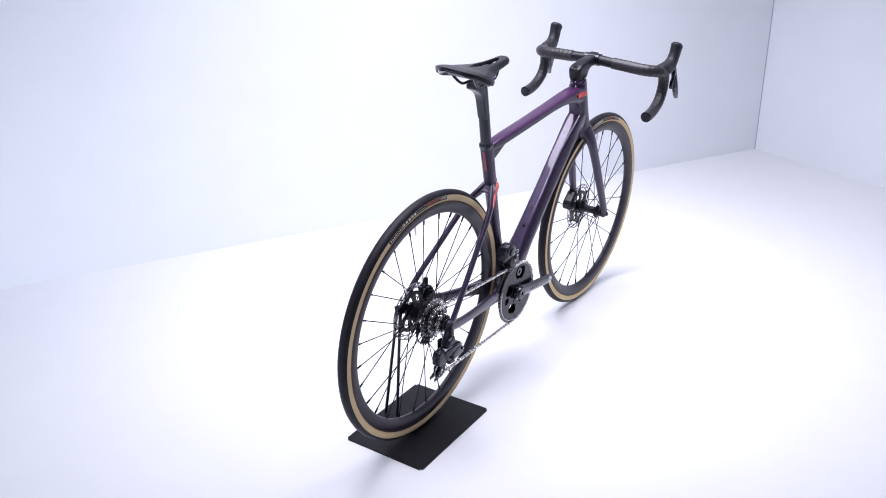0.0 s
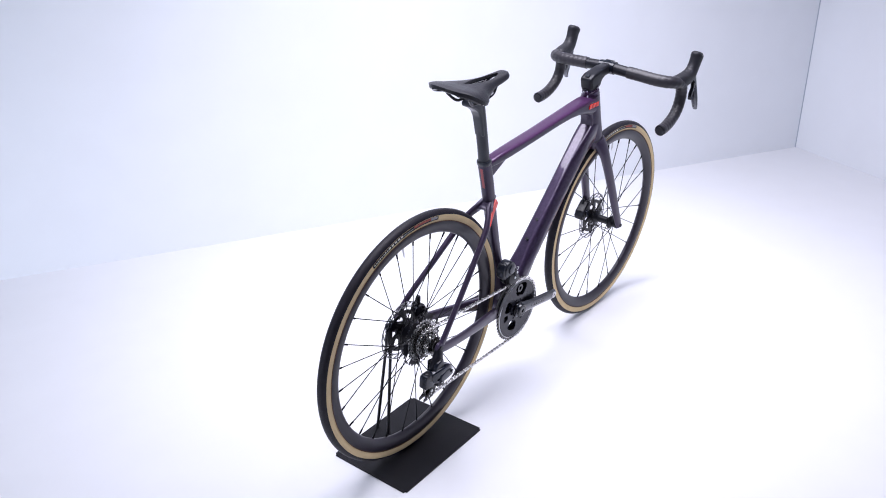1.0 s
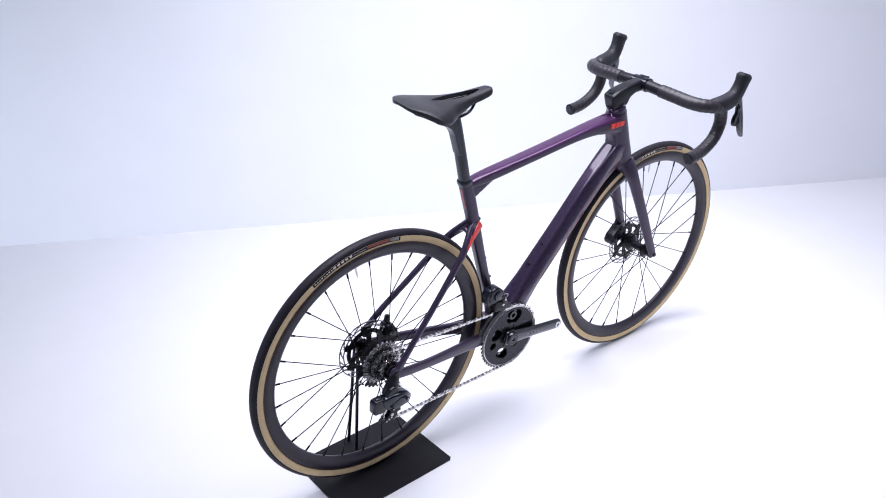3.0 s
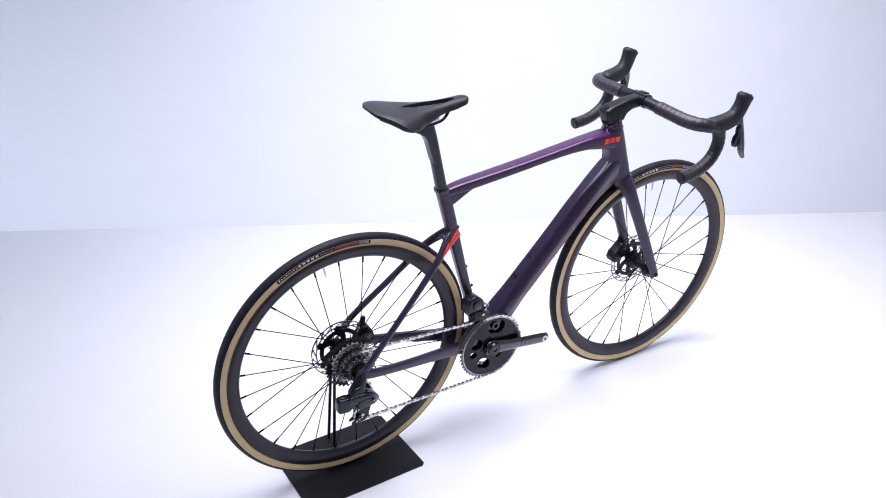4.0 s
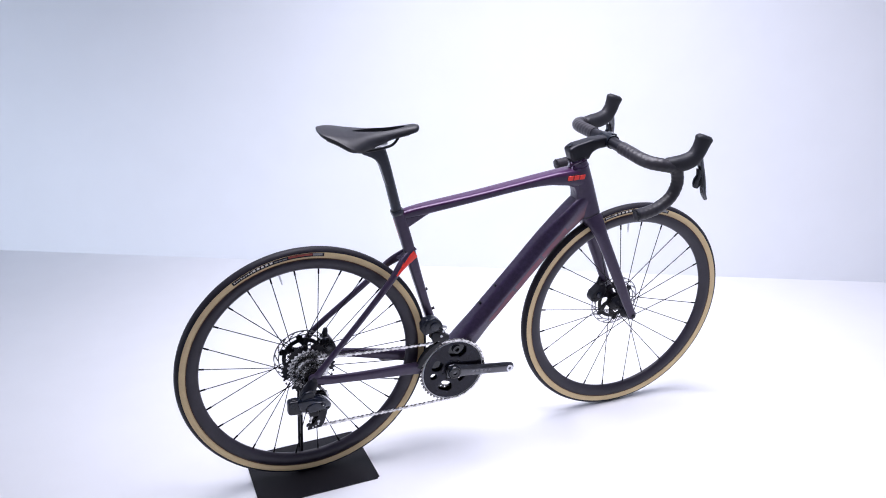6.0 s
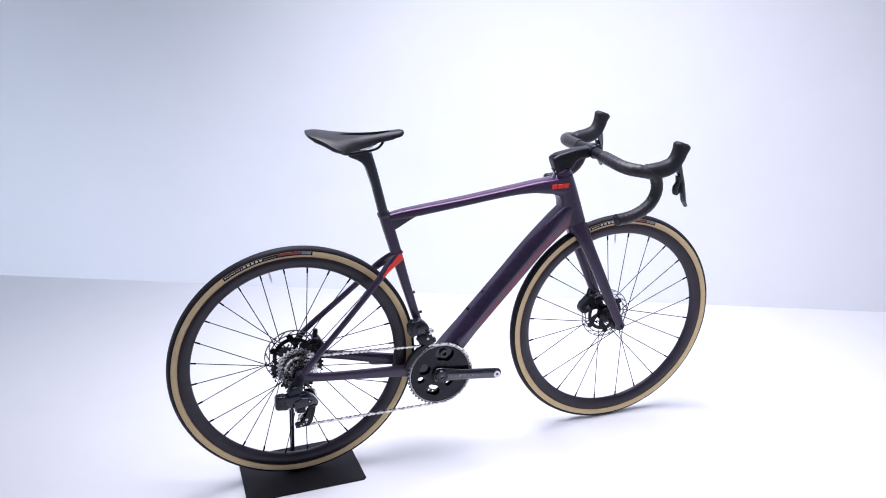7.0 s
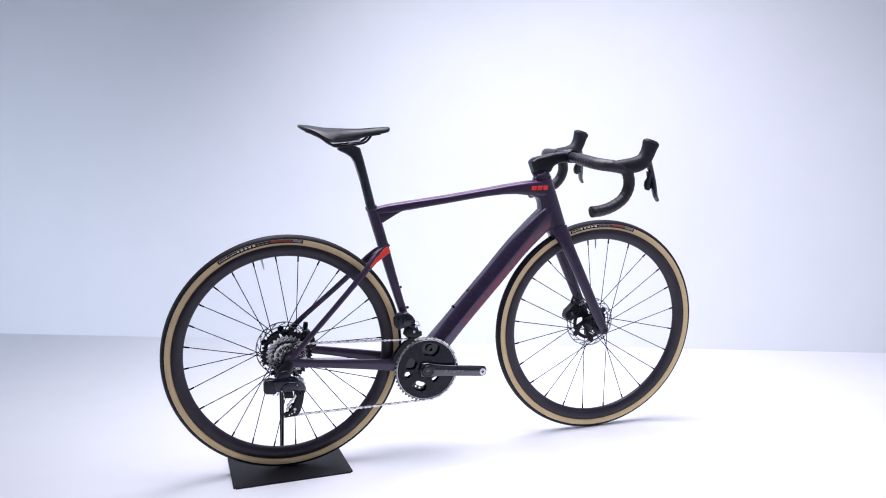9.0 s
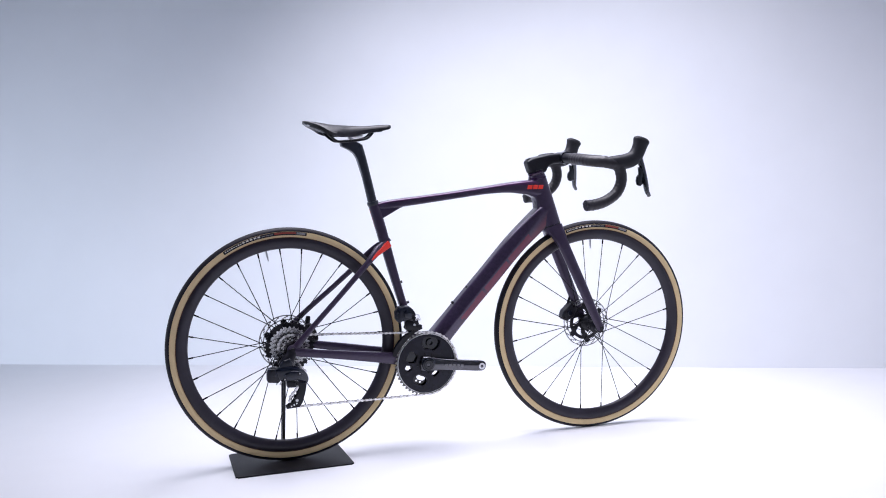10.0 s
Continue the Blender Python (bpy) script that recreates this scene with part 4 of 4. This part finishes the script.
# rear derailleur
rd = part("rear_derailleur", tube([(-0.042, -0.088, 0.281, 0.0130, 0.0170, 4.5), (-0.036, -0.090, 0.2825, 0.0145, 0.0195, 4.5), (-0.016, -0.093, 0.2835, 0.0150, 0.0205, 4.5), (0.004, -0.093, 0.2815, 0.0145, 0.0195, 4.2),
                                    (0.016, -0.090, 0.2760, 0.0135, 0.0170, 4.0), (0.026, -0.084, 0.2660, 0.0120, 0.0140, 3.6), (0.031, -0.076, 0.2550, 0.0100, 0.0115, 3.2)], 5, 32, round_end=True), M_BLUEGREY, bike, "blue-grey electronic rear derailleur", sharp=25)
part("hanger_knuckle", tube([(0.000, -0.078, 0.342, .007, .014), (-0.007, -0.081, 0.328, .010, .015), (-0.016, -0.085, 0.314, .012, .019), (-0.024, -0.086, 0.298, .012, .021)], 4, 16, power=2.6), M_BLACK, rd, "black hanger knuckle")
part("hanger_bolt", disc(-0.013, 0.3190, -0.094, -0.0995, 0.0060, 20, 0.001), M_GLOSSBLK, rd)
part("bolt_socket", disc(-0.013, 0.3190, -0.0993, -0.1000, 0.0028, 6), M_BLACK, rd)
battery = part("battery", slab([(-0.0745, 0.2920), (-0.0700, 0.2995), (-0.0440, 0.2985), (-0.0385, 0.2930), (-0.0380, 0.2640), (-0.0440, 0.2575), (-0.0690, 0.2600), (-0.0750, 0.2650)], -0.0985, -0.0765, 0.0050, 3), M_NAVY, rd, "dark navy battery block")
part("latch", slab([(-0.0640, 0.3010), (-0.0500, 0.3010), (-0.0490, 0.2980), (-0.0650, 0.2980)], -0.093, -0.079, 0.0008, 1), M_BLACK, battery, "small black battery latch")
part("knuckle_plate", slab([(-0.0400, 0.3080), (-0.0300, 0.3200), (-0.0130, 0.3240), (-0.0030, 0.3120), (-0.0060, 0.2980), (-0.0280, 0.2900), (-0.0400, 0.2940)], -0.1010, -0.0780, 0.0050, 3), M_NAVY, rd, "dark navy knuckle beside the hanger")
part("outer_plate", slab([(-0.0310, 0.2720), (-0.0260, 0.2860), (-0.0080, 0.2930), (0.0120, 0.2900), (0.0230, 0.2790), (0.0180, 0.2690), (-0.0060, 0.2650), (-0.0270, 0.2640)], -0.1105, -0.1030, 0.0034, 3), M_BLUEGREY, rd, "shiny blue-grey outer link plate")
for x, z, y in ((-0.0285, 0.2700, -0.1095), (0.0130, 0.2835, -0.1100)):
    part("link_pivot", disc(x, z, y, y - 0.0035, 0.0044, 16, 0.0008), M_BLACK, rd)
    part("pivot_pin", disc(x, z, y - 0.0034, y - 0.0042, 0.0018, 10), M_SILVER, rd, "bright pivot pin")
part("limit_screw", rod((-0.043, -0.083, 0.2580), (-0.049, -0.084, 0.2500), 0.0022, 10), M_SILVER, rd)
part("limit_screw", rod((-0.034, -0.083, 0.2570), (-0.038, -0.084, 0.2490), 0.0022, 10), M_SILVER, rd)
part("motor_block", slab([(-0.0215, 0.2600), (0.0040, 0.2580), (0.0060, 0.2400), (-0.0200, 0.2420)], -0.096, -0.070, 0.0030, 2), M_BLACK, rd, "black block under the derailleur body")
part("cage_knuckle", disc(0.0270, 0.2590, -0.0530, -0.0840, 0.0155, 32, 0.003), M_BLACK, rd, "round black cage pivot")
for y in (-0.0480, -0.0335):
    bm = slab([(0.012, 0.279), (0.032, 0.277), (0.042, 0.262), (0.0425, 0.240), (0.0380, 0.212), (0.0295, 0.183), (0.0210, 0.1705), (-0.0170, 0.1680), (-0.0165, 0.1765), (0.0000, 0.1860), (0.0130, 0.2060), (0.0215, 0.2240), (0.0140, 0.2400)], y - 0.0013, y + 0.0013, 0.0009, 1)
    part("pulley_cage", bm, M_BLACK, rd, "black pulley cage")
for px_, pz_, rr_ in (P_UP, P_LO):
    wheel_ob = part("pulley", polar_plate(px_, pz_, -0.0405, 0.0028, [0.004, 0.008, 0.0135, 0.0180], 52, lambda i, k: i != 1 or k % 13 < 6, rim=lambda k: 0.0190 if k % 4 < 2 else 0.0155), M_GREYMET, rd)
    part("pulley_bolt", disc(px_, pz_, -0.0470, -0.0515, 0.0042, 16, 0.0008), M_SILVER, wheel_ob, "bright pulley bolt")
for k in range(3):  # light windows of the outer cage plate
    x0, z0 = 0.0055 + 0.0075 * k, 0.1765 + 0.0035 * k
    part("cage_window", disc(x0 - 0.008, z0 - 0.0015, -0.0490, -0.0498, 0.0022, 12), M_SILVER, rd)

# front derailleur
fd = part("front_derailleur", slab([(0.313, 0.426), (0.320, 0.439), (0.333, 0.4455), (0.346, 0.4445), (0.362, 0.4310), (0.369, 0.4160), (0.362, 0.4060), (0.342, 0.4000), (0.322, 0.3980), (0.314, 0.4090)], -0.056, -0.027, 0.0070, 3), M_NAVY, bike, "dark navy electronic front derailleur")
part("battery", slab([(0.3065, 0.427), (0.3150, 0.4405), (0.3250, 0.4440), (0.3270, 0.3970), (0.3180, 0.3930), (0.3080, 0.4050)], -0.053, -0.028, 0.005, 3), M_NAVY, fd, "dark navy battery block")
part("outer_cover", slab([(0.3290, 0.4260), (0.3380, 0.4350), (0.3500, 0.4330), (0.3600, 0.4230), (0.3620, 0.4130), (0.3450, 0.4080), (0.3310, 0.4110)], -0.0605, -0.0545, 0.0028, 2), M_BLUEGREY, fd, "shiny blue-grey cover plate")
part("lever_arm", slab([(0.3520, 0.4110), (0.3640, 0.4130), (0.3720, 0.4020), (0.3760, 0.3900), (0.3690, 0.3850), (0.3600, 0.3940)], -0.0600, -0.0525, 0.0016, 2), M_BLACK, fd, "black derailleur lever arm")
part("lever_pivot", disc(0.3660, 0.4040, -0.0600, -0.0622, 0.0034, 14, 0.0006), M_SILVER, fd, "bright pivot pin")
part("stop_screw", rod((0.3660, -0.0520, 0.3900), (0.3760, -0.0530, 0.3930), 0.0020, 10), M_SILVER, fd)
part("wire_bail", tube([(0.366, -0.058, 0.420, .0011, .0011), (0.3755, -0.057, 0.416, .0011, .0011), (0.3770, -0.054, 0.406, .0011, .0011), (0.370, -0.050, 0.400, .0011, .0011)], 4, 8), M_SILVER, fd)
part("link_bolt", disc(0.3565, 0.4165, -0.0595, -0.0616, 0.0042, 14, 0.0008), M_BLACK, fd)
part("link_plate", slab([(0.338, 0.402), (0.366, 0.400), (0.374, 0.388), (0.387, 0.386), (0.385, 0.374), (0.362, 0.370), (0.338, 0.373), (0.334, 0.388)], -0.057, -0.043, 0.003, 2), M_BLACK, fd, "black derailleur link plate")
part("link_pivot", disc(0.362, 0.388, -0.0565, -0.0590, 0.0040, 14, 0.0008), M_SILVER, fd)
part("mount_plate", slab([(0.344, 0.398), (0.368, 0.398), (0.376, 0.384), (0.372, 0.366), (0.350, 0.362), (0.336, 0.376)], -0.036, -0.024, 0.003, 2), M_BLACK, fd)
for y in (-0.0415, -0.0545):
    arc = [(BB[0] + 0.1125 * math.cos(radians(a)), BB[1] + 0.1125 * math.sin(radians(a))) for a in range(98, 166, 6)]
    arc += [(BB[0] + r * math.cos(radians(a)), BB[1] + r * math.sin(radians(a))) for a, r in zip(range(164, 97, -6), (0.103, 0.100, 0.098, 0.097, 0.097, 0.097, 0.098, 0.100, 0.102, 0.104, 0.106, 0.108))]
    part("chain_guide", slab(arc, y - 0.001, y + 0.001, 0.0005, 1), M_BLACK, fd)
part("link_arm", tube([(0.352, -0.050, 0.395, .005, .006), (0.362, -0.052, 0.382, .005, .005), (0.372, -0.050, 0.372, .004, .005)], 3, 10), M_GREYMET, fd)
part("clamp_bolt", rod((0.366, -0.030, 0.402), (0.388, -0.030, 0.398), 0.004, 10), M_SILVER, fd)

# disc brake calipers and hoses
cal = part("rear_caliper", slab([(0.056, 0.394), (0.074, 0.394), (0.088, 0.371), (0.095, 0.346), (0.084, 0.336), (0.060, 0.342), (0.050, 0.366)], 0.030, 0.064, 0.0085, 4), M_BLACK, bike, "black rear disc brake caliper")
part("caliper_cap", disc(0.068, 0.368, 0.031, 0.025, 0.0115, 24, 0.001), M_GLOSSBLK, cal)
part("hose_fitting", tube([(0.062, 0.048, 0.392, .0075, .0080), (0.065, 0.048, 0.404, .0070, .0075), (0.066, 0.048, 0.413, .0060, .0065)], 3, 14, round_end=True), M_BLACK, cal, "black hose fitting")
part("fixing_bolt", disc(0.086, 0.350, 0.031, 0.0275, 0.0045, 16, 0.0008), M_GREYMET, cal)
part("fixing_bolt", disc(0.066, 0.389, 0.031, 0.0275, 0.0045, 16, 0.0008), M_GREYMET, cal)
part("brake_pad", slab([(0.046, 0.376), (0.058, 0.384), (0.054, 0.390), (0.044, 0.382)], 0.0405, 0.0455, 0.0006, 1), M_SILVER, cal, "thin steel edge of the brake pad")
calf = part("front_caliper", slab([(0.8905, 0.366), (0.896, 0.382), (0.912, 0.396), (0.924, 0.410), (0.938, 0.410), (0.944, 0.384), (0.932, 0.360), (0.910, 0.349), (0.894, 0.354)], 0.030, 0.062, 0.0095, 4), M_BLACK, bike, "black front disc brake caliper")
part("caliper_cap", disc(0.916, 0.376, 0.031, 0.0255, 0.0090, 24, 0.001), M_BLUEGREY, calf)
part("fixing_bolt", disc(0.900, 0.364, 0.032, 0.0285, 0.0042, 16, 0.0008), M_GREYMET, calf)
part("fixing_bolt", disc(0.931, 0.397, 0.032, 0.0285, 0.0042, 16, 0.0008), M_GREYMET, calf)
part("brake_pad", slab([(0.932, 0.388), (0.948, 0.394), (0.945, 0.402), (0.930, 0.396)], 0.0405, 0.0455, 0.0006, 1), M_SILVER, calf, "thin steel edge of the brake pad")
part("banjo_fitting", tube([(0.920, 0.048, 0.402, .0050, .0050), (0.924, 0.051, 0.416, .0042, .0042), (0.930, 0.052, 0.436, .0025, .0025)], 3, 10), M_BLACK, calf, "black hose fitting")
